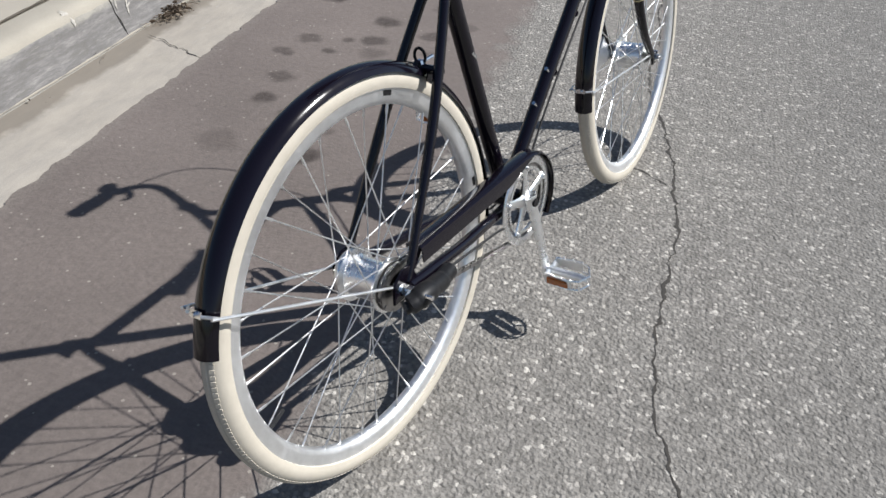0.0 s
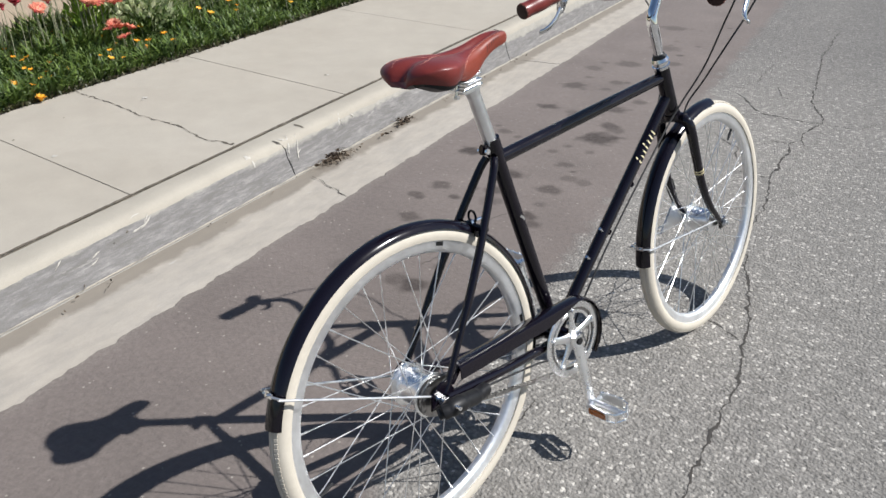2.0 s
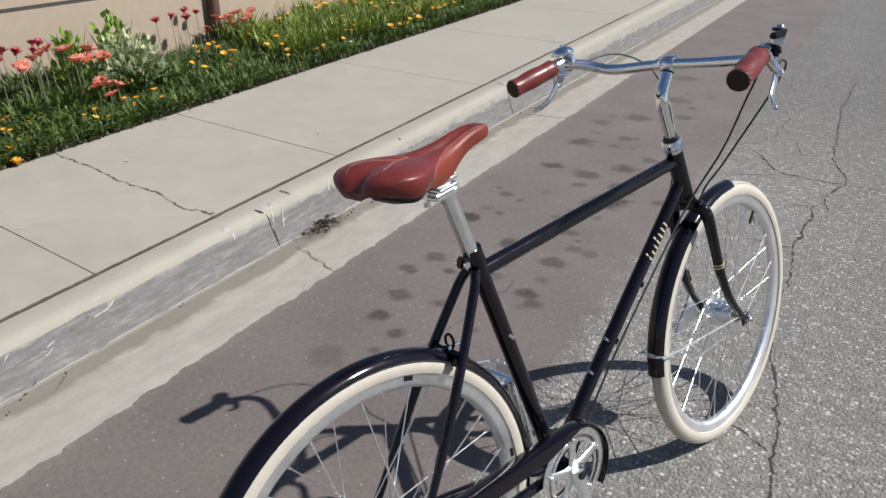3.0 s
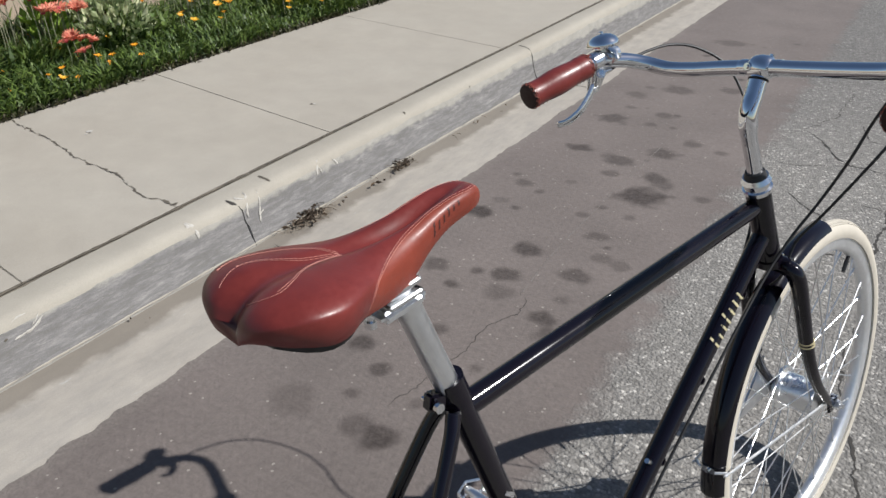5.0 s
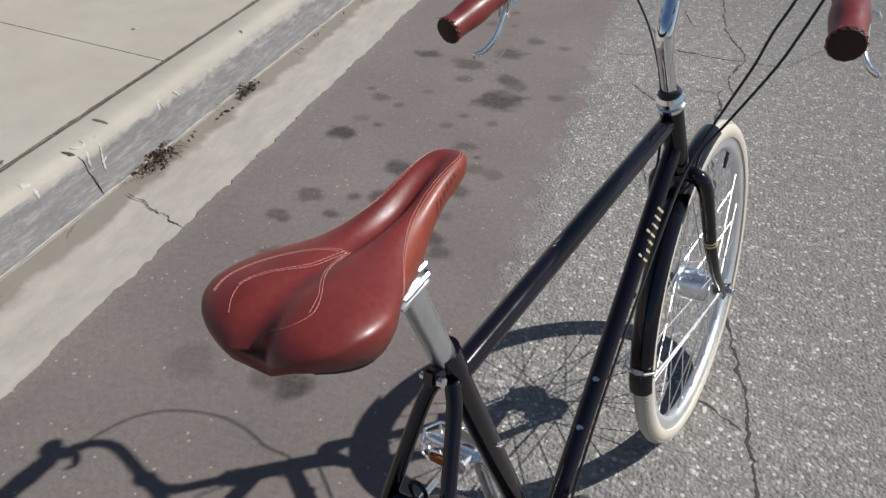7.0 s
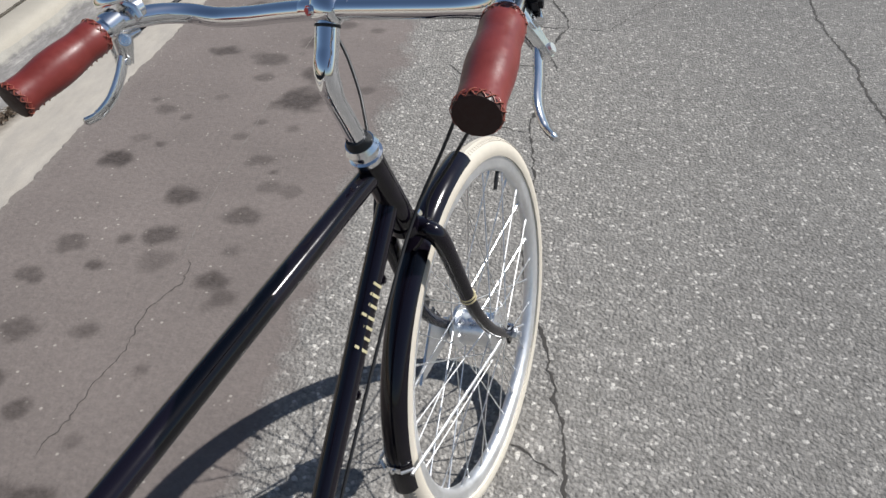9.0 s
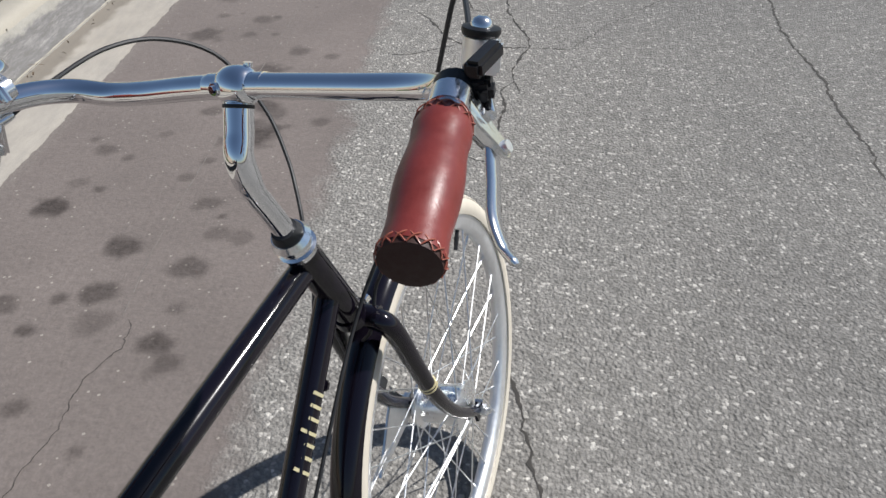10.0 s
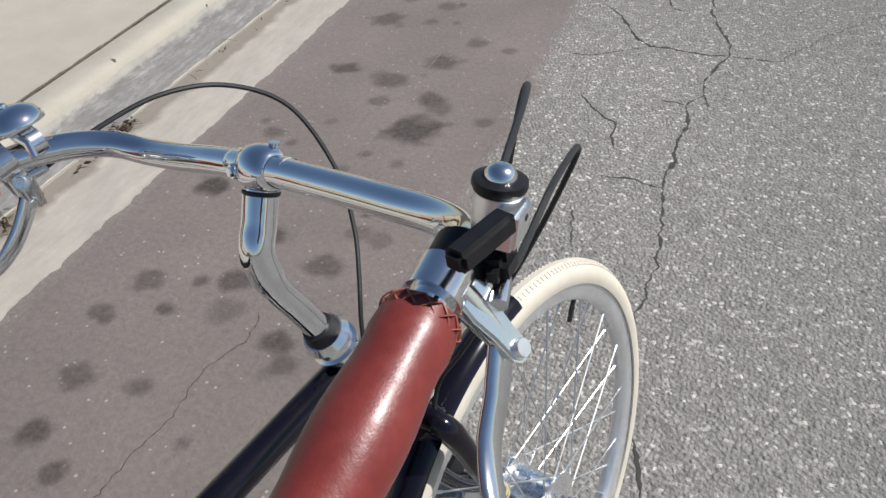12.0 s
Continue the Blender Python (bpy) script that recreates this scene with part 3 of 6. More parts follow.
def daub(name, line, width, material, lift=0.0035, seed=0.0):
    """A thin ragged stroke on the kerb along points (along, height)."""
    pts = spline([(u, z, 0) for u, z in line], 7)
    bm = fresh()
    prev = None
    for i, q in enumerate(pts):
        q, a, b = Vector(q), Vector(pts[max(i - 1, 0)]), Vector(pts[min(i + 1, len(pts) - 1)])
        w = (b - a).normalized()
        side = Vector((w.y, -w.x, 0))
        f = min(1.0, 0.25 + i / 3, 0.25 + (len(pts) - 1 - i) / 3)
        row = []
        for k in (-1, 0, 1):
            hw = width * f * (0.8 + 0.7 * wob(i * 0.21, k, 3.1, seed))
            p = q + side * k * hw
            row.append(bm.verts.new(on_kerb(p.x, p.y, lift if k == 0 else lift * 0.55)))
        if prev:
            for k in (0, 1):
                bm.faces.new((prev[k], prev[k + 1], row[k + 1], row[k]))
        prev = row
    bmesh.ops.recalc_face_normals(bm, faces=bm.faces)
    return part(name, bm, material, kerb)


def kerb_marks():
    """Pale mortar strokes and drips on the kerb's edge, and dark splits through it."""
    daub("split", [(1.334, 0.138), (1.340, 0.128), (1.352, 0.104), (1.348, 0.072), (1.356, 0.045), (1.351, 0.006)], 0.0015, CRACK, 0.0028, 1)
    daub("chip", [(1.318, 0.146), (1.332, 0.136), (1.347, 0.122)], 0.0070, CRACK, 0.0030, 2)
    daub("split", [(3.588, 0.1499), (3.580, 0.145), (3.586, 0.115), (3.580, 0.07), (3.584, 0.01)], 0.0030, CRACK, 0.0028, 3)
    for k, (line, w) in enumerate((
        ([(1.398, 0.147), (1.384, 0.128), (1.372, 0.100), (1.366, 0.078)], 0.0042),
        ([(1.350, 0.1455), (1.366, 0.140), (1.384, 0.132)], 0.0028),
        ([(1.444, 0.142), (1.434, 0.110), (1.420, 0.075), (1.408, 0.044)], 0.0036),
        ([(1.412, 0.070), (1.425, 0.073), (1.440, 0.079)], 0.0030),
        ([(1.128, 0.140), (1.145, 0.137), (1.163, 0.128)], 0.0090),
        ([(1.150, 0.135), (1.153, 0.112), (1.150, 0.094)], 0.0055),
        ([(1.735, 0.096), (1.750, 0.118), (1.768, 0.141)], 0.0048),
        ([(1.752, 0.118), (1.762, 0.104), (1.764, 0.092)], 0.0036),
        ([(1.838, 0.118), (1.852, 0.108), (1.858, 0.095)], 0.0045),
        ([(0.555, 0.086), (0.585, 0.096), (0.612, 0.112)], 0.0048),
        ([(0.575, 0.100), (0.592, 0.110), (0.604, 0.122)], 0.0036),
        ([(0.520, 0.086), (0.548, 0.090), (0.570, 0.092)], 0.0044),
        ([(0.530, 0.128), (0.556, 0.134), (0.580, 0.133)], 0.0040),
        ([(0.345, 0.070), (0.362, 0.076), (0.380, 0.081)], 0.0040),
        ([(0.330, 0.050), (0.352, 0.056), (0.365, 0.064)], 0.0034),
        ([(0.215, 0.090), (0.235, 0.104), (0.246, 0.112)], 0.0034),
    )):
        daub("spall", line, w * (1.1 if line[0][0] > 1 else 0.75), CHALK, 0.0030, k + 5.5)
    for k, (u, z, w) in enumerate(((1.522, 0.148, 0.0055), (0.502, 0.098, 0.0050), (0.44, 0.083, 0.0035), (2.36, 0.142, 0.006), (2.9, 0.12, 0.006))):
        daub("pit", [(u - w, z - w * 0.2), (u, z), (u + w, z + w * 0.2)], w * 0.7, JOINT, 0.0028, k + 31)
    # the pale line of bedding mortar along the foot
    for a in range(-4, 26):
        daub("foot_line", [(a * 0.25, -0.006), (a * 0.25 + 0.12, -0.005), (a * 0.25 + 0.25, -0.006)], 0.0034, KERB_TOP, 0.0030, a + 60)


kerb_marks()


def build_pavement():
    """Square concrete panels with tooled joints; each panel is a piece."""
    bm = fresh()
    prev = None
    for k in range(77):
        u = -8 + 0.5 * k
        row = [bm.verts.new((v, u, 0.128 + rise(u))) for v in (-1.606, -2.885)]
        if prev:
            bm.faces.new((prev[0], prev[1], row[1], row[0]))
        prev = row
    bmesh.ops.recalc_face_normals(bm, faces=bm.faces)
    base = new("pavement", mesh_of("pavement", bm, JOINT_SAND))
    base.matrix_basis = STREET
    tagged(base, "pale sunlit concrete pavement in square panels, one of them cracked across", "pavement", kind="structure")
    cuts = [-7.70, -6.35, -5.0, -3.60, -2.15, -0.70, 0.65, 1.993, 3.488, 4.95, 6.40, 7.85, 9.30, 10.75, 12.2, 13.65]
    for a, b in zip(cuts, cuts[1:]):
        bm = fresh()
        block(bm, (1.27, b - a - 0.0015, 0.10), ((-1.609 - 2.879) / 2, (a + b) / 2, 0.101 + 0.001 * wob(a, 3, 1.3)), (0, 0, 0), 0.0022)
        for q in bm.verts:
            q.co.y -= 0.13 * (q.co.x + 1.62)
            q.co.z += rise(q.co.y)
        part("panel", bm, CONCRETE, base)
    crack([(1.395, -2.875), (1.375, -2.79), (1.36, -2.68), (1.335, -2.50), (1.285, -2.30), (1.272, -2.16), (1.262, -2.0), (1.215, -1.86), (1.19, -1.77), (1.205, -1.68), (1.192, -1.61)], 0.0038, JOINT, "crack", 0.1535, 1.9, parent=base, climb=rise)
    crack([(-3.0 + 0.5 * k, -1.6055 + 0.002 * (k % 3 - 1)) for k in range(20)], 0.0066, JOINT_SAND, "kerb_joint", 0.1522, 0.9, 0.02, parent=base, waver=0.12, climb=rise)
    crack([(-3.0 + 0.5 * k, -1.6085 + 0.002 * (k % 3 - 1)) for k in range(20)], 0.0034, JOINT, "kerb_joint", 0.1534, 1.3, 0.02, parent=base, waver=0.15, climb=rise)
    for u, v, r, mat in ((1.478, -2.465, 0.020, CHALK), (1.452, -2.45, 0.010, CHALK), (1.47, -2.45, 0.007, JOINT), (0.762, -2.184, 0.018, CHALK), (2.224, -1.895, 0.010, CHALK), (2.216, -1.905, 0.010, JOINT), (0.797, -2.506, 0.009, JOINT), (1.09, -2.562, 0.005, JOINT), (1.205, -1.635, 0.016, JOINT), (1.36, -2.72, 0.010, JOINT), (2.05, -2.84, 0.012, JOINT), (2.42, -2.85, 0.014, JOINT)):
        bm = fresh()
        n = 11
        rim = [bm.verts.new((v + math.cos(6.283 * k / n) * r * (0.55 + 0.6 * wob(k * 0.9, u * 7, 1.0, 3)), u + math.sin(6.283 * k / n) * r * (0.8 + 0.9 * wob(k * 0.9, v * 5, 1.0, 9)), 0.1528 + rise(u))) for k in range(n)]
        top = bm.verts.new((v, u, 0.1545 + rise(u)))
        for k in range(n):
            bm.faces.new((rim[k], rim[(k + 1) % n], top))
        part("fleck", bm, mat, base)
    bm = fresh()
    tube(bm, [(-1.606 + 0.002 * wob(u * 0.1, 1, 8), u * 0.1, 0.1450 + rise(u * 0.1) + 0.003 * wob(u * 0.1, 4, 6)) for u in range(-60, 200)], [0.005 + 0.002 * wob(u * 0.1, 7, 5) for u in range(-60, 200)], 6, flat=0.6)
    part("joint_filler", bm, JOINT, base)


build_pavement()


# ---- planting bed and wall beside the pavement ----
def build_wall():
    bm = fresh()
    block(bm, (0.22, 15.0, 0.594), (-4.11, 2.0, 0.367))
    wall = new("wall_bed", mesh_of("wall_bed", bm, STUCCO))
    wall.matrix_basis = STREET
    tagged(wall, "sunlit tan stucco wall behind the flower bed", "wall", kind="structure")
    bm = fresh()
    block(bm, (0.20, 15.0, 0.40), (-4.12, 2.0, 0.886))
    part("upper_wall", bm, STUCCO, wall)
    # the shadow line below the upper wall, put in as a dark strip
    bm = fresh()
    block(bm, (0.23, 15.0, 0.022), (-4.12, 2.0, 0.675))
    part("screed_gap", bm, SHADE_GAP, wall)


def build_bed():
    bm = fresh()
    n, w = 60, 14
    rows = []
    for i in range(n + 1):
        u = -5 + 18 * i / n
        rows.append([bm.verts.new((-2.89 - 1.12 * j / w, u, 0.145 + rise(u) + 0.02 * wob(u, j, 2.1) + 0.02 * min(1, j / 3))) for j in range(w + 1)])
    for a, b in zip(rows, rows[1:]):
        for j in range(w):
            bm.faces.new((a[j], a[j + 1], b[j + 1], b[j]))
    bmesh.ops.recalc_face_normals(bm, faces=bm.faces)
    bed = new("bed_soil", mesh_of("bed_soil", bm, SOIL))
    bed.matrix_basis = STREET
    tagged(bed, "dark soil of the flower bed beside the pavement", "soil", kind="structure")


def blades(name, count, material, label, category, height, width, zone, lean=0.5, seed=1, droop=0.35):
    """Many bent leaf blades over a stretch of the bed."""
    r = random.Random(seed)
    verts, faces = [], []
    for _ in range(count):
        u, v = zone(r)
        z = 0.15 + rise(u)
        h = height * r.uniform(0.5, 1.25) * (0.75 + 0.5 * wob(u, v, 2.3, seed))
        wd = width * r.uniform(0.6, 1.3)
        a = r.uniform(0, 6.283)
        d = Vector((math.cos(a), math.sin(a), 0))
        s = Vector((-d.y, d.x, 0)) * wd
        k = lean * r.uniform(0.2, 1.3)
        b = Vector((v, u, z))
        p1 = b + d * h * k * 0.4 + Vector((0, 0, h * 0.6))
        p2 = b + d * h * k + Vector((0, 0, h * (1 - droop * r.random() * k)))
        i = len(verts)
        verts += [b - s * 0.5, b + s * 0.5, p1 + s, p1 - s, p2]
        faces += [(i, i + 1, i + 2, i + 3), (i + 3, i + 2, i + 4)]
    me = bpy.data.meshes.new(name)
    me.from_pydata([tuple(x) for x in verts], [], faces)
    me.materials.append(material)
    ob = new(name, me)
    ob.matrix_basis = STREET
    return tagged(ob, label, category, kind="stuff")


def petals(bm, at, r, count, tilt, up, rr, layers=1):
    """A daisy-like head of pointed petals round a centre."""
    turn = Vector((0, 0, 1)).rotation_difference(Vector(up)).to_matrix()
    for layer in range(layers):
        for k in range(count):
            a = 6.283 * (k + 0.5 * layer) / count + rr.uniform(-0.15, 0.15)
            d = Vector((math.cos(a), math.sin(a), 0))
            s = Vector((-d.y, d.x, 0)) * r * 2.2 / count
            t = tilt * (1 + 0.5 * layer) + rr.uniform(-0.1, 0.1)
            pts = [d * r * 0.12, d * r * 0.6 * math.cos(t) + s + Vector((0, 0, r * 0.6 * math.sin(t))), d * r * math.cos(t * 0.7) + Vector((0, 0, r * math.sin(t * 0.8))), d * r * 0.6 * math.cos(t) - s + Vector((0, 0, r * 0.6 * math.sin(t)))]
            bm.faces.new([bm.verts.new(turn @ p + Vector(at)) for p in pts])


def flower(name, u, v, z, r, material, label, rr, count=13, tilt=0.35, layers=1, stalk=True, centre=None):
    bm = fresh()
    up = (rr.uniform(-0.3, 0.5), rr.uniform(-0.4, 0.3), 1)
    petals(bm, (0, 0, 0), r, count, tilt, up, rr, layers)
    ob = new(name, mesh_of(name, bm, material, False))
    ob.matrix_basis = STREET @ pose(v, u, z + rise(u))
    tagged(ob, label, "flower", group="flowers in the bed")
    if stalk:
        b = fresh()
        tube(b, spline([(rr.uniform(-0.05, 0.05), rr.uniform(-0.05, 0.05), 0.13 - z), (0.01, 0, (0.13 - z) * 0.5), (0, 0, -0.002)], 4), 0.0021, 5)
        part("stalk", b, STEM, ob)
    b = fresh()
    bmesh.ops.create_icosphere(b, subdivisions=1, radius=r * 0.24)
    part("flower_centre", b, centre or ORANGE, ob)
    return ob


def bush(name, u, v, z, size, material, label, count, leaf, seed):
    """A low mound of leaves on short twigs, with gaps."""
    r = random.Random(seed)
    bm = fresh()
    for _ in range(9):
        a, e = r.uniform(0, 6.28), r.uniform(0.5, 1.4)
        d = Vector((math.cos(a) * math.cos(e), math.sin(a) * math.cos(e), math.sin(e)))
        tube(bm, [(0, 0, 0), d * size[2] * 0.5, d * size[2] * 0.95 + Vector((0, 0, 0.01))], [0.006, 0.004, 0.002], 5)
    ob = new(name, mesh_of(name, bm, STEM))
    ob.matrix_basis = STREET @ pose(v, u, z + rise(u))
    tagged(ob, label, "plant")
    b = fresh()
    for _ in range(count):
        a, e = r.uniform(0, 6.28), math.asin(r.uniform(-0.05, 1))
        k = r.uniform(0.62, 1.0) * (1 + 0.3 * wob(a, e, 1.7, seed))
        p = Vector((math.cos(a) * math.cos(e) * size[0], math.sin(a) * math.cos(e) * size[1], math.sin(e) * size[2])) * k
        d = (p.normalized() + Vector((r.uniform(-0.6, 0.6), r.uniform(-0.6, 0.6), r.uniform(-0.3, 0.6)))).normalized()
        s = d.cross(Vector((r.uniform(-1, 1), r.uniform(-1, 1), 0.6))).normalized() * leaf * 0.28
        l = leaf * r.uniform(0.6, 1.2)
        lift = s.cross(d) * 0.25
        b.faces.new([b.verts.new(q) for q in (p, p + d * l * 0.5 + s + lift, p + d * l, p + d * l * 0.5 - s + lift)])
    part("leaves", b, material, ob, smooth=False)
    return ob


def plant_bed():
    def near(r):
        return r.uniform(-0.8, 8.0), -2.9 - 1.08 * r.random() ** 1.2

    def edge(r):
        return r.uniform(-1.0, 8.0), -2.865 - 0.12 * r.random()

    blades("meadow_leaves", 42000, LEAF, "dense narrow green leaves of a flowering ground cover", "ground cover", 0.115, 0.0060, near, 1.05, 3)
    blades("edge_leaves", 4500, LEAF_DRY, "dry low leaves hanging over the pavement's edge", "ground cover", 0.05, 0.006, edge, 1.4, 5)
    blades("tall_leaves", 9000, LEAF, "tall leafy green growth against the wall", "ground cover", 0.21, 0.0085, lambda r: (r.uniform(-0.8, 2.7), r.uniform(-3.97, -3.35)), 0.9, 13)
    blades("sunny_leaves", 12000, LEAF_SUNNY, "taller yellow-green leaves at the far end of the bed", "ground cover", 0.27, 0.0070, lambda r: (3.5 + 4.5 * r.random(), r.uniform(-3.97, -3.12)), 0.8, 17)
    rr = random.Random(11)
    for _ in range(95):
        u, v = rr.uniform(0.8, 2.3), rr.uniform(-3.85, -2.95)
        flower("small_flower", u, v, 0.222 + rr.uniform(-0.04, 0.03), rr.uniform(0.013, 0.024), rr.choice((ORANGE, ORANGE, ORANGE, AMBER_PETAL)), "small orange poppy open in the sun", rr, 6, 0.5)
    for _ in range(150):
        u, v = 2.7 + 4.3 * rr.random() ** 0.8, rr.uniform(-3.95, -2.93)
        flower("small_flower", u, v, 0.25 + rr.uniform(-0.02, 0.05) + 0.16 * max(0.0, min(1.0, (u - 3.4) * 2)) * max(0.0, min(1.0, (-3.0 - v) * 3)), rr.uniform(0.018, 0.034), rr.choice((ORANGE, AMBER_PETAL, AMBER_PETAL)), "small orange poppy open in the sun", rr, 6, 0.5)
    for _ in range(8):
        u, v = rr.uniform(3.2, 6.0), rr.uniform(-3.3, -2.92)
        flower("white_flower", u, v, 0.22 + rr.uniform(-0.02, 0.05), rr.uniform(0.014, 0.022), WHITE_PETAL, "small white flower low in the bed", rr, 6, 0.5)
    flower("bed_poppy", 1.19, -2.86, 0.165, 0.034, AMBER_PETAL, "bright orange poppy at the pavement's edge", rr, 6, 0.75, 2)
    corals = [(2.01, -3.52, 0.49), (1.96, -3.49, 0.485), (2.17, -3.54, 0.45), (2.12, -3.50, 0.46), (2.09, -3.47, 0.42), (2.02, -3.44, 0.43), (2.20, -3.46, 0.41), (2.15, -3.41, 0.41), (1.96, -3.40, 0.43), (1.78, -3.50, 0.47), (1.71, -3.48, 0.46), (1.85, -3.53, 0.48), (1.92, -3.57, 0.49), (1.65, -3.43, 0.45), (1.96, -3.20, 0.33), (2.01, -3.22, 0.31), (1.91, -3.18, 0.33), (2.05, -3.19, 0.3), (1.98, -3.16, 0.27)]
    for u, v, z in corals:
        flower("coral_flower", u, v, z, rr.uniform(0.042, 0.056), CORAL, "large coral daisy head standing on a pale stalk", rr, 15, rr.uniform(0.1, 0.6), 2, centre=CRIMSON)
    for u, v, z in ((1.63, -3.52, 0.53), (1.71, -3.53, 0.51), (1.85, -3.58, 0.53), (1.81, -3.53, 0.5), (1.90, -3.61, 0.52), (1.56, -3.46, 0.5), (1.48, -3.45, 0.49), (2.93, -3.84, 0.47), (3.08, -3.86, 0.47), (3.19, -3.83, 0.45), (3.28, -3.94, 0.48), (3.36, -3.91, 0.46), (3.29, -3.74, 0.36)):
        flower("crimson_flower", u, v, z, rr.uniform(0.036, 0.048), CRIMSON, "dark red daisy head half closed on a tall stalk", rr, 13, rr.uniform(0.6, 1.0), 2, centre=CRIMSON)
    for u, v, z in ((3.47, -3.83, 0.42), (3.52, -3.85, 0.4), (3.60, -3.83, 0.39), (3.56, -3.79, 0.41), (3.80, -3.93, 0.4), (3.70, -3.87, 0.41), (3.64, -3.72, 0.38), (3.74, -3.76, 0.39), (3.86, -3.84, 0.41), (3.50, -3.70, 0.37)):
        flower("coral_flower", u, v, z, rr.uniform(0.042, 0.052), CORAL, "large coral daisy head beside the timber post", rr, 15, 0.4, 2, centre=CRIMSON)
    bush("variegated_bush", 2.42, -3.54, 0.15, (0.19, 0.25, 0.33), LEAF_PALE, "low bush with pale green and white variegated leaves", 1150, 0.055, 4)
    bush("lime_plant", 2.10, -3.62, 0.16, (0.11, 0.10, 0.42), LEAF_LIME, "lime green leafy shoot behind the bush", 230, 0.07, 6)
    bush("lime_plant", 2.48, -3.70, 0.16, (0.13, 0.15, 0.43), LEAF_LIME, "lime green leafy shoot behind the bush", 260, 0.07, 9)
    blades("pale_stalks", 110, STEM, "pale dry stalks standing among the tall flowers", "stalks", 0.26, 0.003, lambda r: (r.choice((r.uniform(1.4, 1.95), r.uniform(2.85, 3.4))), r.uniform(-3.8, -3.5)), 0.25, 8)
    bm = fresh()
    tube(bm, [(0, 0, 0), (0.004, 0, 0.4), (0, 0.006, 0.8), (0.006, 0, 1.1)], [0.045, 0.042, 0.04, 0.04], 10)
    ob = new("timber_post", mesh_of("timber_post", bm, TIMBER))
    ob.matrix_basis = STREET @ pose(-3.95, 3.58, 0.15)
    tagged(ob, "dark brown round post standing in the flower bed", "post")


build_wall()
build_bed()
plant_bed()


def litter(name, u, v, ru, rv, count, seed, label, size=1.0):
    """Curled dead leaves and twigs heaped in the gutter."""
    r = random.Random(seed)
    bm = fresh()
    for _ in range(count):
        p = Vector((v + r.gauss(0, rv), u + r.gauss(0, ru), -0.004 + abs(r.gauss(0, 0.008))))
        p.x = max(-1.432, p.x)
        a = r.uniform(0, 6.28)
        d = Vector((math.cos(a), math.sin(a), r.uniform(-0.1, 0.4))).normalized()
        s = d.cross(Vector((0, 0, 1))).normalized()
        l, w = r.uniform(0.007, 0.030) * size, r.uniform(0.0018, 0.0052) * size
        c = Vector((0, 0, r.uniform(0.002, 0.009)))
        m = Vector((0, 0, c.z * r.uniform(-0.8, 0.3)))
        q = [p, p + d * l * 0.2 + s * w * 0.8 + c * 0.7, p + d * l * 0.55 + s * w * r.uniform(0.6, 1.1) + c, p + d * l * 0.9 + s * w * 0.4 + c * 0.6, p + d * l]
        q2 = [p + d * l * 0.9 - s * w * 0.4 + c * 0.6, p + d * l * 0.5 - s * w * r.uniform(0.6, 1.1) + c, p + d * l * 0.15 - s * w * 0.7 + c * 0.7]
        rim = [bm.verts.new(x) for x in q + q2]
        rib = bm.verts.new(p + d * l * 0.5 + m)
        for i in range(len(rim)):
            bm.faces.new((rim[i], rim[(i + 1) % len(rim)], rib))
    for _ in range(count // 2):
        p = Vector((v + r.gauss(0, rv), u + r.gauss(0, ru * 1.2), 0.004))
        a = r.uniform(0, 6.28)
        d = Vector((math.cos(a), math.sin(a), r.uniform(0, 0.3))) * r.uniform(0.02, 0.06)
        tube(bm, [p, p + d * 0.5 + Vector((0, 0, 0.004)), p + d], 0.0009, 4)
    ob = new(name, mesh_of(name, bm, DEAD_LEAF, False))
    ob.matrix_basis = STREET
    tagged(ob, label, "leaf litter", kind="stuff")


def dirt(u, v, ru, rv, count, seed):
    """Fine washed-in soil lying thinly in the gutter, in crumbs that thin out."""
    r = random.Random(seed)
    verts, faces = [], []
    for _ in range(count):
        a, k = r.uniform(0, 6.283), abs(r.gauss(0, 0.55))
        c = Vector((max(-1.430, v + rv * k * math.cos(a)), u + ru * k * math.sin(a), -0.0085 + 0.0012 * r.random()))
        size = r.uniform(0.0009, 0.0030) * max(0.4, 1.5 - k)
        b = r.uniform(0, 6.283)
        i = len(verts)
        for q in range(5):
            t = b + 1.2566 * q
            verts.append((c.x + math.cos(t) * size * r.uniform(0.6, 1.2), c.y + math.sin(t) * size * 1.4, c.z))
        verts.append((c.x, c.y, c.z + size * 0.5))
        faces += [(i + q, i + (q + 1) % 5, i + 5) for q in range(5)]
    me = bpy.data.meshes.new("gutter_dirt")
    me.from_pydata(verts, [], faces)
    me.materials.append(DIRT)
    ob = new("gutter_dirt", me)
    ob.matrix_basis = STREET
    tagged(ob, "fine brown soil washed into the gutter round the leaves", "dirt", kind="stuff")


dirt(1.60, -1.405, 0.17, 0.060, 2600, 41)
dirt(2.19, -1.402, 0.10, 0.040, 600, 42)
litter("leaf_litter", 1.605, -1.402, 0.046, 0.020, 80, 2, "brown dead leaves and twigs caught in the gutter against the kerb")
litter("leaf_litter", 2.187, -1.392, 0.028, 0.016, 44, 3, "small heap of curled dead leaves in the gutter")
litter("leaf_litter", 1.90, -1.38, 0.16, 0.022, 6, 4, "thin trail of dead leaf scraps along the gutter")
litter("leaf_litter", 0.2, -1.40, 0.5, 0.02, 10, 5, "thin trail of dead leaf scraps along the gutter", 0.6)
litter("leaf_litter", 3.2, -1.38, 0.7, 0.018, 14, 6, "thin trail of dead leaf scraps along the gutter", 0.6)
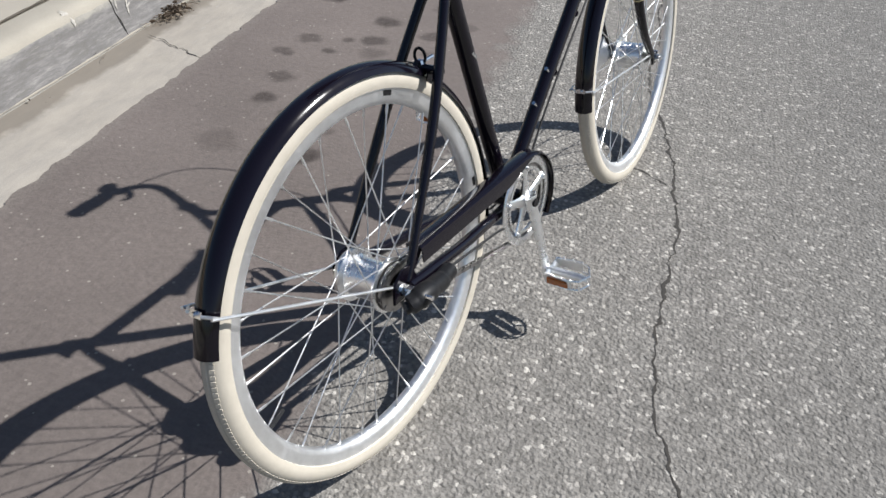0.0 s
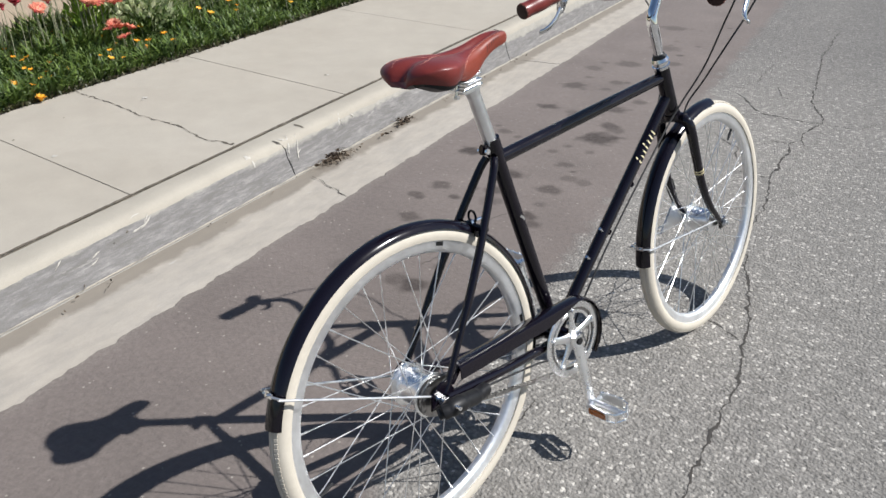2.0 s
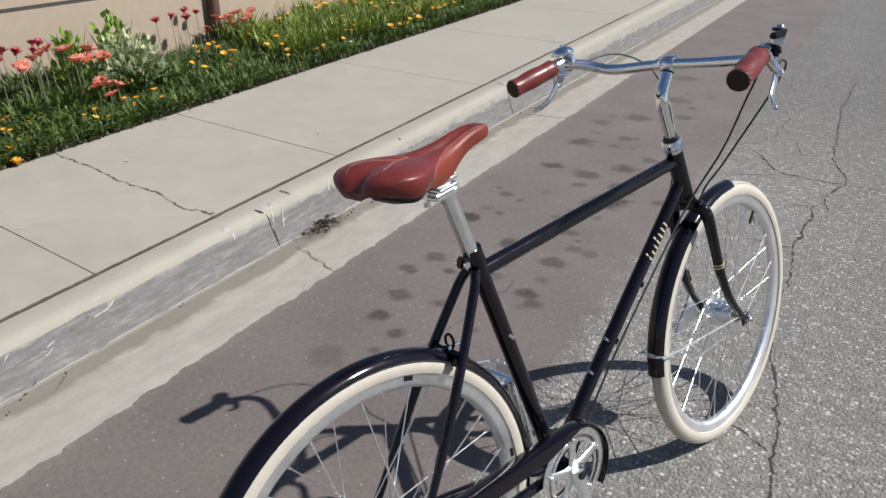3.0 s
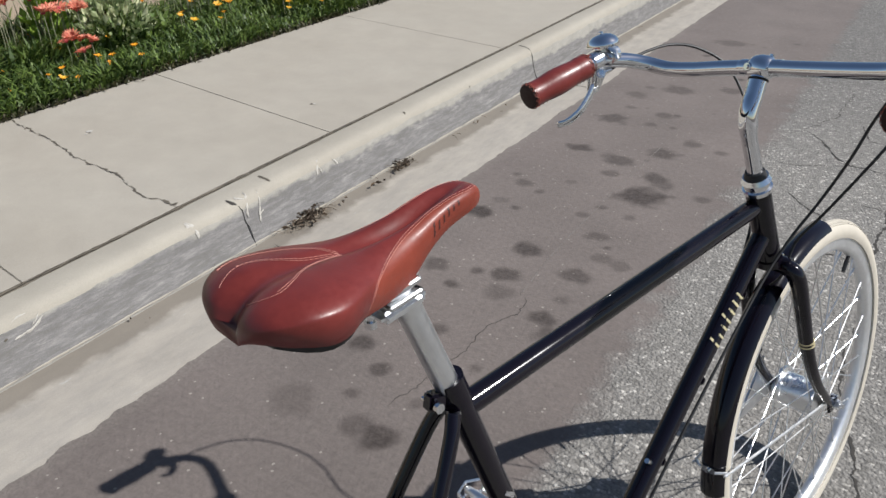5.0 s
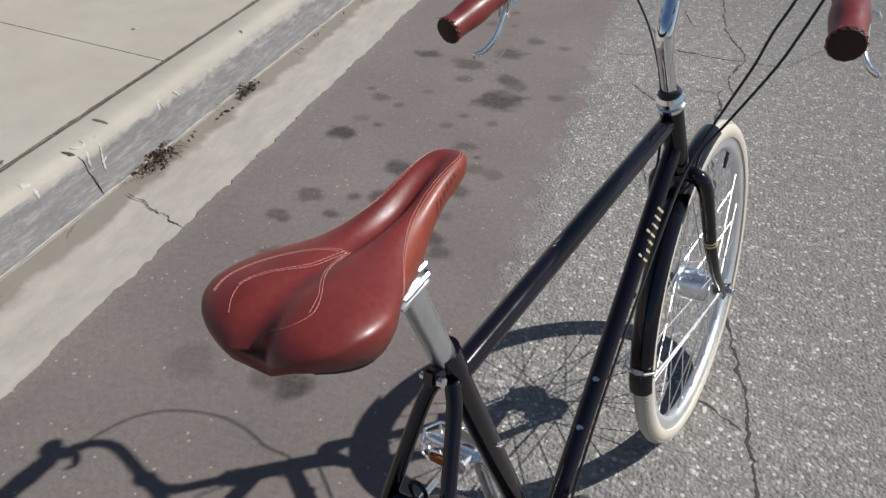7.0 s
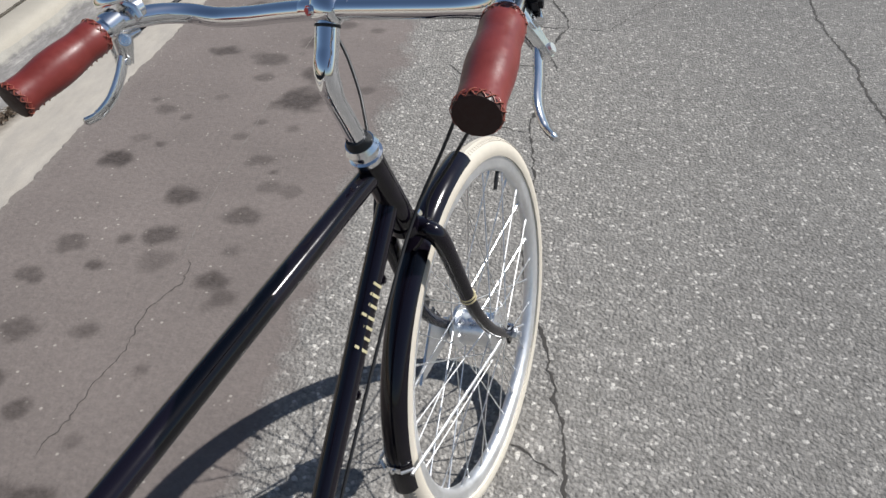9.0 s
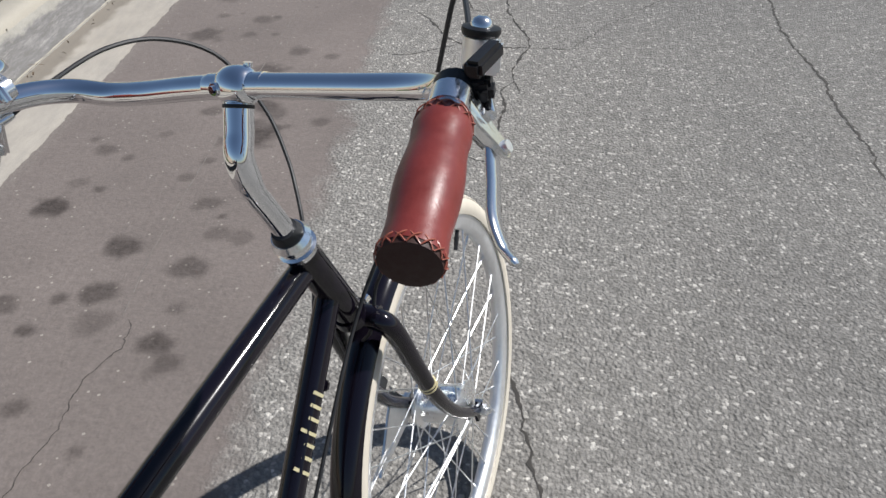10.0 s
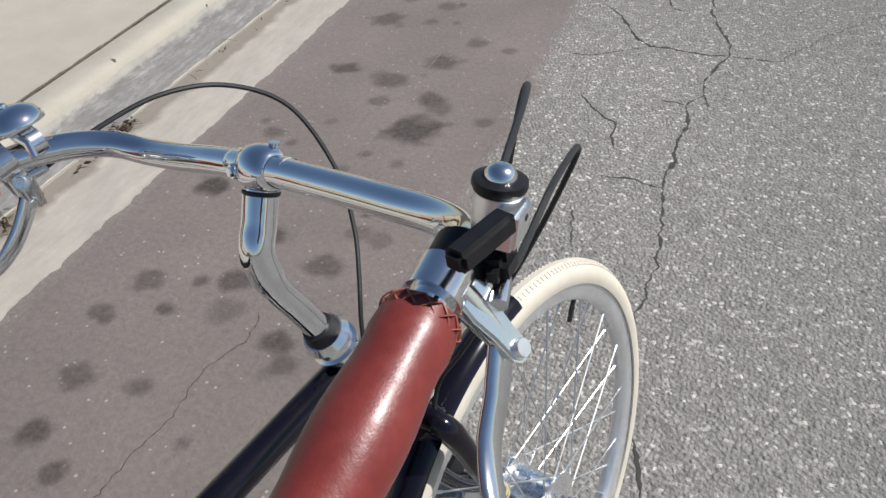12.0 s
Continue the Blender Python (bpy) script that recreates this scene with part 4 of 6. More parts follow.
crack([(1.384, -1.375), (1.375, -1.335), (1.338, -1.25), (1.312, -1.18), (1.275, -1.10)], 0.0034, CRACK, "gutter_crack", -0.0045, parent=gutter)


# ---- the bicycle; y runs forward, the origin lies under the rear wheel, and it leans to its left ----
bike = new("bicycle")
bike.matrix_basis = pose(0.0440, 0.0, 0.0, 0, -8.47, 3.5)
tagged(bike, "black city bicycle with cream tyres, brown leather saddle and grips", "bicycle")
HUB_Z = 0.3320
REAR = Vector((0, 0.016, HUB_Z))
FRONT = Vector((-0.003, 1.108, HUB_Z + 0.0005))
HEAD_LO, HEAD_HI = Vector((0, 0.926, 0.682)), Vector((0, 0.877, 0.806))
STEER = 2.8


def steered(m=None):
    """A pose in the fork's frame: turned about the head tube."""
    axis = (HEAD_HI - HEAD_LO).normalized()
    t = Matrix.Translation(HEAD_LO) @ Matrix.Rotation(radians(STEER), 4, axis) @ Matrix.Translation(-HEAD_LO)
    return t @ m if m else t


def build_wheel(name, centre, turn, hub_r, hub_half, flange_r, label):
    at = turn @ Matrix.Translation(centre)
    bm = fresh()
    lathe(bm, [(0.3015, -0.0125), (0.3045, -0.0135), (0.3045, -0.0118), (0.298, -0.010), (0.298, 0.010), (0.3045, 0.0118), (0.3045, 0.0135), (0.3015, 0.0125), (0.2860, 0.0122), (0.2795, 0.0090), (0.2760, 0.004), (0.2760, -0.004), (0.2795, -0.0090), (0.2860, -0.0122)], "x", 96, closed=True)
    rim = part(name, bm, RIM_ALLOY, bike, label, at)
    prof = []
    for k in range(15):
        a = radians(-118 + 236 * k / 14)
        prof.append((0.3112 + 0.0208 * math.cos(a), 0.0185 * math.sin(a)))
    bm = fresh()
    lathe(bm, prof, "x", 160, closed=True)
    part("tyre", bm, CREAM, rim, "cream rubber tyre")
    # tread: small blocks along both shoulders and a narrow rib between them
    bm = fresh()
    lathe(bm, [(0.3316, -0.0050), (0.3329, -0.0040), (0.3330, 0.0040), (0.3316, 0.0050)], "x", 160, closed=True)
    count = 236
    for k in range(count):
        for side in (-1, 1):
            ring = []
            for hi in (0.0, 1.0):
                for da, b in ((-0.34, 24), (0.34, 24), (0.37, 43), (-0.37, 43)):
                    a = 6.2832 * (k + da * (1 - 0.12 * hi) + 0.25 * side) / count
                    r = 0.3112 + (0.0202 + 0.0015 * hi) * math.cos(radians(b))
                    x = side * (0.0180 + 0.0013 * hi) * math.sin(radians(b))
                    ring.append(bm.verts.new((x, r * math.cos(a), r * math.sin(a))))
            bm.faces.new(ring[4:])
            for m in range(4):
                bm.faces.new((ring[m], ring[(m + 1) % 4], ring[4 + (m + 1) % 4], ring[4 + m]))
    bmesh.ops.recalc_face_normals(bm, faces=bm.faces)
    part("tread", bm, CREAM, rim, smooth=False)["kind"] = "stuff"
    bm = fresh()
    h = hub_half
    lathe(bm, [(0.006, -h - 0.012), (0.012, -h - 0.01), (flange_r * 0.9, -h - 0.004), (flange_r + 0.004, -h - 0.002), (flange_r + 0.004, -h + 0.002), (hub_r, -h + 0.005), (hub_r * 0.97, -h * 0.3), (hub_r * 0.97, h * 0.3), (hub_r, h - 0.005), (flange_r + 0.004, h - 0.002), (flange_r + 0.004, h + 0.002), (flange_r * 0.9, h + 0.004), (0.012, h + 0.01), (0.006, h + 0.012)], "x", 48)
    part("hub", bm, BRIGHT, rim, "polished alloy hub")
    bm = fresh()
    tube(bm, [(-h - 0.045, 0, 0), (h + 0.042, 0, 0)], 0.0048, 10)
    for s in (-1, 1):
        disc(bm, (s * (h + 0.026), 0, 0), (s * (h + 0.036), 0, 0), 0.0095, 6)
    part("axle", bm, STEEL, rim)
    # 36 spokes laced over three crossings, 18 a side
    me = None
    for k in range(36):
        side = 1 if k % 2 else -1
        rim_a = radians(10 * k)
        lead = 1 if (k // 2) % 2 else -1
        hub_a = rim_a + lead * radians(62)
        p = Vector((side * h, flange_r * math.cos(hub_a), flange_r * math.sin(hub_a)))
        q = Vector((side * 0.003, 0.2785 * math.cos(rim_a), 0.2785 * math.sin(rim_a)))
        if me is None:
            length = (q - p).length
            bm = fresh()
            tube(bm, [(0, 0, 0), (0, 0, length - 0.016)], 0.00125, 6)
            tube(bm, [(0, 0, length - 0.017), (0, 0, length - 0.002)], 0.0021, 6)
            me = mesh_of("spoke", bm, STEEL)
        rot = Vector((0, 0, 1)).rotation_difference(q - p).to_matrix().to_4x4()
        part("spoke", me, STEEL, rim, at=Matrix.Translation(p) @ rot)
    return rim


# the rear wheel and its guard stand a little further over than the frame
REAR_SET = Matrix.Translation(REAR) @ pose(0, 0, 0, 0, -1.1, 0) @ Matrix.Translation(-REAR)
rear_wheel = build_wheel("rear_wheel", REAR, REAR_SET, 0.035, 0.035, 0.041, "satin alloy rear wheel rim laced with bright spokes")
front_wheel = build_wheel("front_wheel", FRONT, steered(), 0.033, 0.034, 0.039, "satin alloy front wheel rim laced with bright spokes")


def valve(wheel, angle):
    bm = fresh()
    tube(bm, [(0, 0, 0), (0, 0, -0.012)], 0.0035, 8)
    tube(bm, [(0, 0, -0.012), (0, 0, -0.034)], [0.0042, 0.0034], 8)
    a = radians(angle)
    part("valve", bm, RUBBER, wheel, "black valve cap", pose(0, 0.2775 * math.cos(a), 0.2775 * math.sin(a), angle - 90))


valve(front_wheel, 53)
valve(rear_wheel, 200)
# pale bands: spoke-side sticker patches on the rear rim
for a in (71, 5):
    bm = fresh()
    lathe(bm, [(0.2900, 0.0128), (0.2980, 0.0130)], "x", 6, a, a + 3.6)
    part("rim_sticker", bm, PLASTIC, rear_wheel, "small black printed mark")


# frame
def frame_tube(name, pts, r, label="", n=1, segs=18, mat=BLACK, at=None):
    bm = fresh()
    tube(bm, spline(pts, n) if n > 1 else pts, r, segs)
    return part(name, bm, mat, bike, label, at)


BB = Vector((0, 0.434, 0.268))
seat_tube = frame_tube("seat_tube", [BB, (0, 0.2725, 0.768)], 0.0152, "gloss black steel seat tube")
DT_TOP = Vector((-0.001, 0.910, 0.732))
top_tube = frame_tube("top_tube", [(-0.001, 0.283, 0.7300), (-0.004, 0.886, 0.7765)], 0.0142, "gloss black steel top tube")
down_tube = frame_tube("down_tube", [BB + Vector((0.001, 0, 0.004)), DT_TOP], 0.0142, "gloss black steel down tube")
bm = fresh()
tube(bm, [HEAD_LO, HEAD_HI], 0.0182, 20)
head_tube = part("head_tube", bm, BLACK, bike, "gloss black head tube")
for s in (-1, 1):
    frame_tube("seat_stay", [(s * 0.010, 0.266, 0.738), (s * 0.022, 0.243, 0.700), (s * 0.046, 0.154, 0.550), (s * 0.060, 0.050, 0.376), (s * 0.062, 0.028, 0.341)], [0.0085] * 20 + [0.007] * 13, n=8, segs=12)
    frame_tube("chain_stay", [(s * 0.024, 0.424, 0.268), (s * 0.030, 0.357, 0.276), (s * 0.050, 0.20, 0.302), (s * 0.062, 0.03, 0.329)], [0.0105] * 25, n=8, segs=12)
    bm = fresh()
    outline(bm, [(s * 0.060, -0.012, 0.319), (s * 0.060, 0.045, 0.319), (s * 0.060, 0.05, 0.342), (s * 0.060, 0.035, 0.369), (s * 0.060, 0.018, 0.369), (s * 0.060, -0.008, 0.352)], 0.005, 0, 0.0015)
    part("dropout", bm, BLACK, bike)
bm = fresh()
tube(bm, [(-0.036, BB.y, BB.z), (0.036, BB.y, BB.z)], 0.0205, 20)
part("bottom_bracket", bm, BLACK, bike)
bm = fresh()
tube(bm, [(-0.042, 0.196, 0.617), (0, 0.198, 0.617), (0.042, 0.196, 0.617)], 0.007, 10)
bridge = part("stay_bridge", bm, BLACK, bike)
bm = fresh()
tube(bm, [(0, 0.196, 0.624), (0, 0.232, 0.624)], 0.0035, 8)
disc(bm, (0, 0.198, 0.624), (0, 0.192, 0.624), 0.0075, 8)
part("bridge_bolt", bm, POLISHED, bridge, "bright bolt")
bm = fresh()
loop = [(-0.004 + 0.010 * math.cos(a), 0.205, 0.632 + 0.013 * math.sin(a)) for a in [radians(20 * k) for k in range(19)]]
tube(bm, loop, 0.0024, 8)
part("mount_loop", bm, PLASTIC, bridge, "small black loop bracket")
# bosses and guides
for y, z, tb in ((0.562, 0.407, "d"), (0.617, 0.459, "d"), (0.325, 0.60, "s")):
    bm = fresh()
    c = Vector((0.005, y - 0.009, z + 0.014)) if tb == "d" else Vector((0.012, y, z))
    disc(bm, c + Vector((0, 0.012, -0.012)), c, 0.004, 8)
    part("boss_bolt", bm, POLISHED, down_tube if tb == "d" else seat_tube, "small bright bolt")
for f in (0.42, 0.62, 0.84):
    p = BB.lerp(DT_TOP, f)
    bm = fresh()
    block(bm, (0.009, 0.012, 0.008), (0.008, p.y + 0.008, p.z - 0.010), (45, 0, 0), 0.002)
    part("cable_guide", bm, BLACK, down_tube)


def marks(name, parent, material, label, at, length, height, depth, count, seed, slant=18):
    """A maker's name as plain slanted bars of its size and colour."""
    r = random.Random(seed)
    w = length / count
    for k in range(count):
        bm = fresh()
        h = height * (1.0 if k in (0, 3) else r.uniform(0.5, 0.7))
        block(bm, (w * 0.27, h, depth), (-length / 2 + (k + 0.5) * w, (h - height) / 2, 0), (0, 0, -slant), 0.0)
        part(name, bm, material, parent, label, at, False)


dt_dir = (DT_TOP - BB).normalized()


def mark_pose(p, along, out):
    """A pose whose x runs along and whose z points out."""
    x, z = Vector(along).normalized(), Vector(out).normalized()
    z = (z - x * x.dot(z)).normalized()
    m = Matrix((x, z.cross(x), z)).transposed().to_4x4()
    m.translation = p
    return m


c_dt = BB.lerp(DT_TOP, 0.765)
out_dt = (Vector((1, 0, 0)) + 0.75 * Vector((0, -0.7, 0.7))).normalized()
marks("maker_mark", down_tube, GOLD, "gold slanted transfer strokes", mark_pose(c_dt + out_dt * 0.0142, dt_dir, out_dt), 0.094, 0.019, 0.0008, 7, 5)
# head badge bands on the fork come with the fork; seat collar
bm = fresh()
tube(bm, [(0, 0.2805, 0.743), (0, 0.2705, 0.776)], 0.0172, 20)
block(bm, (0.016, 0.022, 0.020), (0, 0.2515, 0.757), (-14, 0, 0), 0.003)
collar = part("seat_collar", bm, BLACK, bike, "black clamp collar")
bm = fresh()
tube(bm, [(-0.013, 0.2465, 0.756), (0.013, 0.2465, 0.756)], 0.0035, 8)
disc(bm, (0.010, 0.2465, 0.756), (0.015, 0.2465, 0.756), 0.0058, 8)
part("collar_bolt", bm, POLISHED, collar, "bright bolt")

# headset and stem
axis = (HEAD_HI - HEAD_LO).normalized()


def on_axis(d, x=0.0):
    return HEAD_HI + axis * d + Vector((x, 0, 0))


bm = fresh()
tube(bm, [on_axis(-0.004), on_axis(0.004), on_axis(0.006), on_axis(0.014), on_axis(0.017), on_axis(0.024)], [0.0195, 0.0215, 0.0185, 0.0185, 0.0215, 0.018], 24)
headset = part("headset", bm, POLISHED, bike, "polished headset cup and lock nut")
bm = fresh()
tube(bm, [on_axis(0.024), on_axis(0.033)], [0.0165, 0.0135], 20)
part("headset_seal", bm, RUBBER, headset)
bm = fresh()
lo = HEAD_LO - axis * 0.002
tube(bm, [lo, lo - axis * 0.012], [0.0205, 0.0215], 20)
part("lower_cup", bm, BLACK, headset)
CLAMP = Vector((-0.002, 0.868, 0.983))
elbow = Vector((-0.001, 0.8355, 0.920))
bm = fresh()
tube(bm, spline([on_axis(0.02), on_axis(0.065), on_axis(0.098), elbow.lerp(CLAMP, 0.12), elbow.lerp(CLAMP, 0.45), elbow.lerp(CLAMP, 0.8)], 7), [0.0111] * 14 + [0.0120] * 2 + [0.0132] * 20, 22)
stem = part("stem", bm, CHROME, bike, "chromed quill stem")
bm = fresh()
tube(bm, [CLAMP + Vector((x, 0, 0)) for x in (-0.0155, -0.0145, -0.0105, -0.005, 0.0, 0.005, 0.0105, 0.0145, 0.0155)], [0.0122, 0.0140, 0.0165, 0.0178, 0.0182, 0.0178, 0.0165, 0.0140, 0.0122], 28)
part("bar_clamp", bm, CHROME, stem, "chromed bar clamp")
bm = fresh()
face = Vector((-0.22, -0.93, 0.22)).normalized()
head = CLAMP + Vector((-0.0085, 0.0, 0.0)) + face * 0.012
tube(bm, [head, head + face * 0.0055, head + face * 0.0065], [0.0062, 0.0062, 0.0052], 18)
disc(bm, head + face * 0.006, head + face * 0.0085, 0.0036, 6)
part("clamp_bolt", bm, CHROME, stem, "chromed bolt head")
# thin dark band round the stem just below the clamp
bm = fresh()
under = CLAMP - elbow
tube(bm, [elbow + under * 0.735, elbow + under * 0.745, elbow + under * 0.775, elbow + under * 0.785], [0.0133, 0.0138, 0.0138, 0.0133], 24)
part("clamp_band", bm, RUBBER, stem, "thin black band under the clamp")
bm = fresh()
tube(bm, [CLAMP + Vector((0.008, 0.010, 0.013)), CLAMP + Vector((0.0085, 0.0112, 0.0170))], 0.0042, 12)
part("clamp_nut", bm, CHROME, stem)
bm = fresh()
hole = Vector((-0.001, 0.8300, 0.9335))
lathe(bm, [(0.0072, 0.0), (0.0072, 0.0052), (0.0064, 0.0062), (0.001, 0.0058)], "z", 24)
bmesh.ops.scale(bm, vec=(0.92, 1.5, 1.0), verts=bm.verts)
back = (elbow - CLAMP).normalized().cross(Vector((1, 0, 0))).normalized()
back = back if back.y < 0 else -back
tall = back.cross(Vector((1, 0, 0))).normalized()
set_in = Matrix((back.cross(tall).normalized() * -1, tall, back)).transposed().to_4x4()
set_in.translation = hole - back * 0.0052
part("stem_plug", bm, RUBBER, stem, "black plug in the quill's bolt hole", set_in)

# handlebar: rises and bows forward from the clamp, then sweeps back to the grips
R_END, R_FRONT = Vector((0.2541, 0.6594, 0.9880)), Vector((0.2330, 0.7725, 1.0120))
L_END, L_FRONT = Vector((-0.2368, 0.6544, 0.9646)), Vector((-0.2205, 0.7670, 0.9915))
right_line = [tuple(CLAMP), (0.0595, 0.8661, 0.9852), (0.1182, 0.8619, 0.9882), (0.1689, 0.8557, 0.9922), (0.2003, 0.8409, 0.9985), (0.2180, 0.8145, 1.0060), tuple(R_FRONT), tuple(R_END.lerp(R_FRONT, 0.05))]
left_line = [tuple(CLAMP), (-0.0563, 0.8677, 0.9790), (-0.1062, 0.8662, 0.9740), (-0.1482, 0.8627, 0.9732), (-0.1800, 0.8500, 0.9815), (-0.2030, 0.8170, 0.9905), tuple(L_FRONT), tuple(L_END.lerp(L_FRONT, 0.05))]
pts = spline(left_line[::-1] + right_line[1:], 9)
bm = fresh()
tube(bm, pts, 0.0112, 22)
handlebar = part("handlebar", bm, CHROME, bike, "chromed swept-back handlebar")
bm = fresh()
tube(bm, [CLAMP + Vector((-0.031, 0, -0.002)), CLAMP + Vector((-0.026, 0, -0.001)), CLAMP + Vector((0.026, 0, 0.001)), CLAMP + Vector((0.031, 0, 0.002))], [0.0112, 0.0119, 0.0119, 0.0112], 22)
part("bar_sleeve", bm, CHROME, handlebar)


def grip(front, end):
    way = (end - front)
    n = 14
    prof = [0.0172, 0.0184, 0.0189, 0.0180, 0.0183, 0.0191, 0.0198, 0.0202, 0.0202, 0.0198, 0.0192, 0.0184, 0.0181, 0.0187, 0.0189]
    bm = fresh()
    tube(bm, [front + way * (0.035 + 0.965 * k / n) for k in range(n + 1)], prof, 28)
    g = part("grip", bm, LEATHER, bike, "brown leather grip laced at both ends")
    d = way.normalized()
    ref = d.cross(Vector((0, 0, 1))).normalized()
    up = ref.cross(d).normalized()
    bm = fresh()
    tube(bm, [end - d * 0.001, end + d * 0.0035, end + d * 0.005], [0.0187, 0.0178, 0.012], 28)
    part("end_disc", bm, LEATHER_END, g, "dark leather end disc")
    for at, r, count in ((end, 0.0187, 15), (front + d * 0.0085, 0.0180, 13)):
        bm = fresh()
        for k in range(count):
            a0, a1 = 6.283 * k / count, 6.283 * (k + 0.95) / count
            for lift, (b0, b1) in ((0.0010, (a0, a1)), (0.0018, (a1, a0))):
                line = []
                for t in (0, 0.25, 0.5, 0.75, 1):
                    a = b0 + (b1 - b0) * t
                    o = ref * math.cos(a) + up * math.sin(a)
                    line.append(at + d * (-0.0045 + 0.0075 * t) + o * (r + lift * math.sin(math.pi * t) - 0.0006))
                tube(bm, line, 0.0006, 5, flat=0.7)
        part("lacing", bm, LACE, g, "crossed leather lacing")["kind"] = "stuff"
    bm = fresh()
    line = [front + way * t - up * 0.0195 for t in [0.06 + 0.94 * k / 30 for k in range(31)]]
    for k in range(15):
        tube(bm, [line[2 * k] + ref * 0.003, line[2 * k + 1] - ref * 0.003], 0.001, 5)
    part("lacing", bm, LACE, g, "crossed leather lacing")
    return g


grip(R_FRONT, R_END)
grip(L_FRONT, L_END)


def brake_lever(front, end, side, pivot, tip, ferrule=None, bolt=None):
    """City lever: a clamp band, a flat bracket, and a bowed blade below the grip."""
    d = (front - end).normalized()
    at = front + d * 0.012
    bm = fresh()
    tube(bm, [at - d * 0.008, at + d * 0.010], 0.0142, 20)
    clamp = part("brake_lever", bm, POLISHED, bike, "polished alloy brake lever")
    p, t = Vector(pivot), Vector(tip)
    out = Vector((side, 0, 0))
    # flat bracket plate from the band down to the pivot
    run = p - at
    length = run.length
    ax = run.normalized()
    wide = (d - ax * d.dot(ax)).normalized()
    norm = wide.cross(ax).normalized()
    norm = norm if norm.z > 0 else -norm
    bm = fresh()
    rim = [(0.008, -0.006), (0.008, 0.011), (0.3 * length, 0.0135), (0.52 * length, 0.0125), (0.66 * length, 0.0085), (0.85 * length, 0.0070), (length + 0.004, 0.0065), (length + 0.0065, 0.003), (length + 0.007, -0.001), (length + 0.0055, -0.0045), (length + 0.001, -0.0070), (0.7 * length, -0.0065), (0.4 * length, -0.0075)]
    outline(bm, [(0.0, u, v) for u, v in rim], 0.005, 0, 0.0014)
    tube(bm, [(-0.002, 0.0, 0.002), (-0.003, length * 0.5, 0.002), (-0.002, length, 0.0)], [0.0095, 0.0085, 0.0065], 12, flat=0.8)
    m = Matrix((norm, ax, wide)).transposed().to_4x4()
    m.translation = at + norm * 0.006
    part("bracket", bm, POLISHED, clamp, "flat bright bracket", m)
    bm = fresh()
    disc(bm, p - norm * 0.004, p + norm * 0.0125, 0.0034, 12)
    disc(bm, p + norm * 0.0105, p + norm * 0.0135, 0.0050, 14, 0.0044)
    part("pivot_screw", bm, BRIGHT, clamp, "bright pivot screw")
    bm = fresh()
    s1 = p.lerp(t, 0.25) + Vector((side * -0.004, 0.0, -0.002))
    s2 = p.lerp(t, 0.55) + Vector((side * -0.0085, 0.0, -0.005))
    s3 = p.lerp(t, 0.82) + Vector((side * -0.006, 0.0, -0.0045))
    t = t + (t - s3) * 0.12
    tube(bm, spline([p + norm * 0.002 - ax * 0.004, s1, s2, s3, t], 7), [0.0084] * 6 + [0.0082] * 8 + [0.0078] * 8 + [0.0068] * 6 + [0.004], 16, flat=0.5, up=(side, 0.1, 0.45))
    part("blade", bm, POLISHED, clamp, "bowed polished blade")
    bm = fresh()
    barrel = at + run * 0.5 + wide * 0.012 + norm * 0.0125
    way = (wide + out * -0.25).normalized()
    if ferrule:
        barrel, way = Vector(ferrule), Vector((0.35, 0.9, 0.15)).normalized()
    tube(bm, [barrel - way * 0.006, barrel + way * 0.006, barrel + way * 0.013], [0.0045, 0.0045, 0.0034], 10)
    part("barrel_adjuster", bm, POLISHED, clamp)
    if bolt:
        b = Vector(bolt)
        lean = Vector((0.75, -0.6, 0.25)).normalized()
        bm = fresh()
        disc(bm, b - lean * 0.014, b, 0.0065, 16)
        disc(bm, b, b + lean * 0.004, 0.0052, 14, 0.0044)
        part("clamp_bolt", bm, BRIGHT, clamp, "bright clamp bolt")
        bm = fresh()
        mid = b.lerp(p, 0.5) - lean * 0.008
        ax2 = (p - b).normalized()
        side2 = lean.cross(ax2).normalized()
        w = Matrix((ax2.cross(side2), side2, ax2)).transposed().to_4x4()
        w.translation = mid
        block(bm, (0.008, 0.017, (p - b).length + 0.012), (0, 0, 0), (0, 0, 0), 0.003)
        part("bracket_cheek", bm, POLISHED, clamp, "flat bright cheek plate", w)
    return barrel + way * 0.012


R_BARREL = brake_lever(R_FRONT, R_END, 1, (0.2515, 0.7960, 0.9745), (0.2812, 0.7400, 0.9285))
L_BARREL = brake_lever(L_FRONT, L_END, -1, (-0.2262, 0.7865, 0.9500), (-0.2460, 0.7230, 0.9060), (-0.2150, 0.7946, 0.9760), (-0.2095, 0.7820, 0.9765))

# bell on the left
bm = fresh()
b0 = Vector((-0.2125, 0.801, 0.9695))
tube(bm, [b0 + Vector((0, -0.006, 0)), b0 + Vector((0, 0.008, 0.001))], 0.0138, 18)
tube(bm, [b0 + Vector((-0.004, 0, 0.010)), b0 + Vector((-0.008, 0, 0.020))], 0.006, 10)
bell = part("bell", bm, POLISHED, bike, "chromed dome bell", Matrix.Translation((0.0050, 0.0010, 0.0315)))
bm = fresh()
lathe(bm, [(0.0245, 0.0), (0.0252, 0.002), (0.0245, 0.006), (0.021, 0.012), (0.014, 0.0165), (0.006, 0.0185), (0.0008, 0.019)], "z", 32)
part("dome", bm, CHROME, bell, at=pose(-0.227, 0.802, 0.981, 4, -10, 0))
bm = fresh()
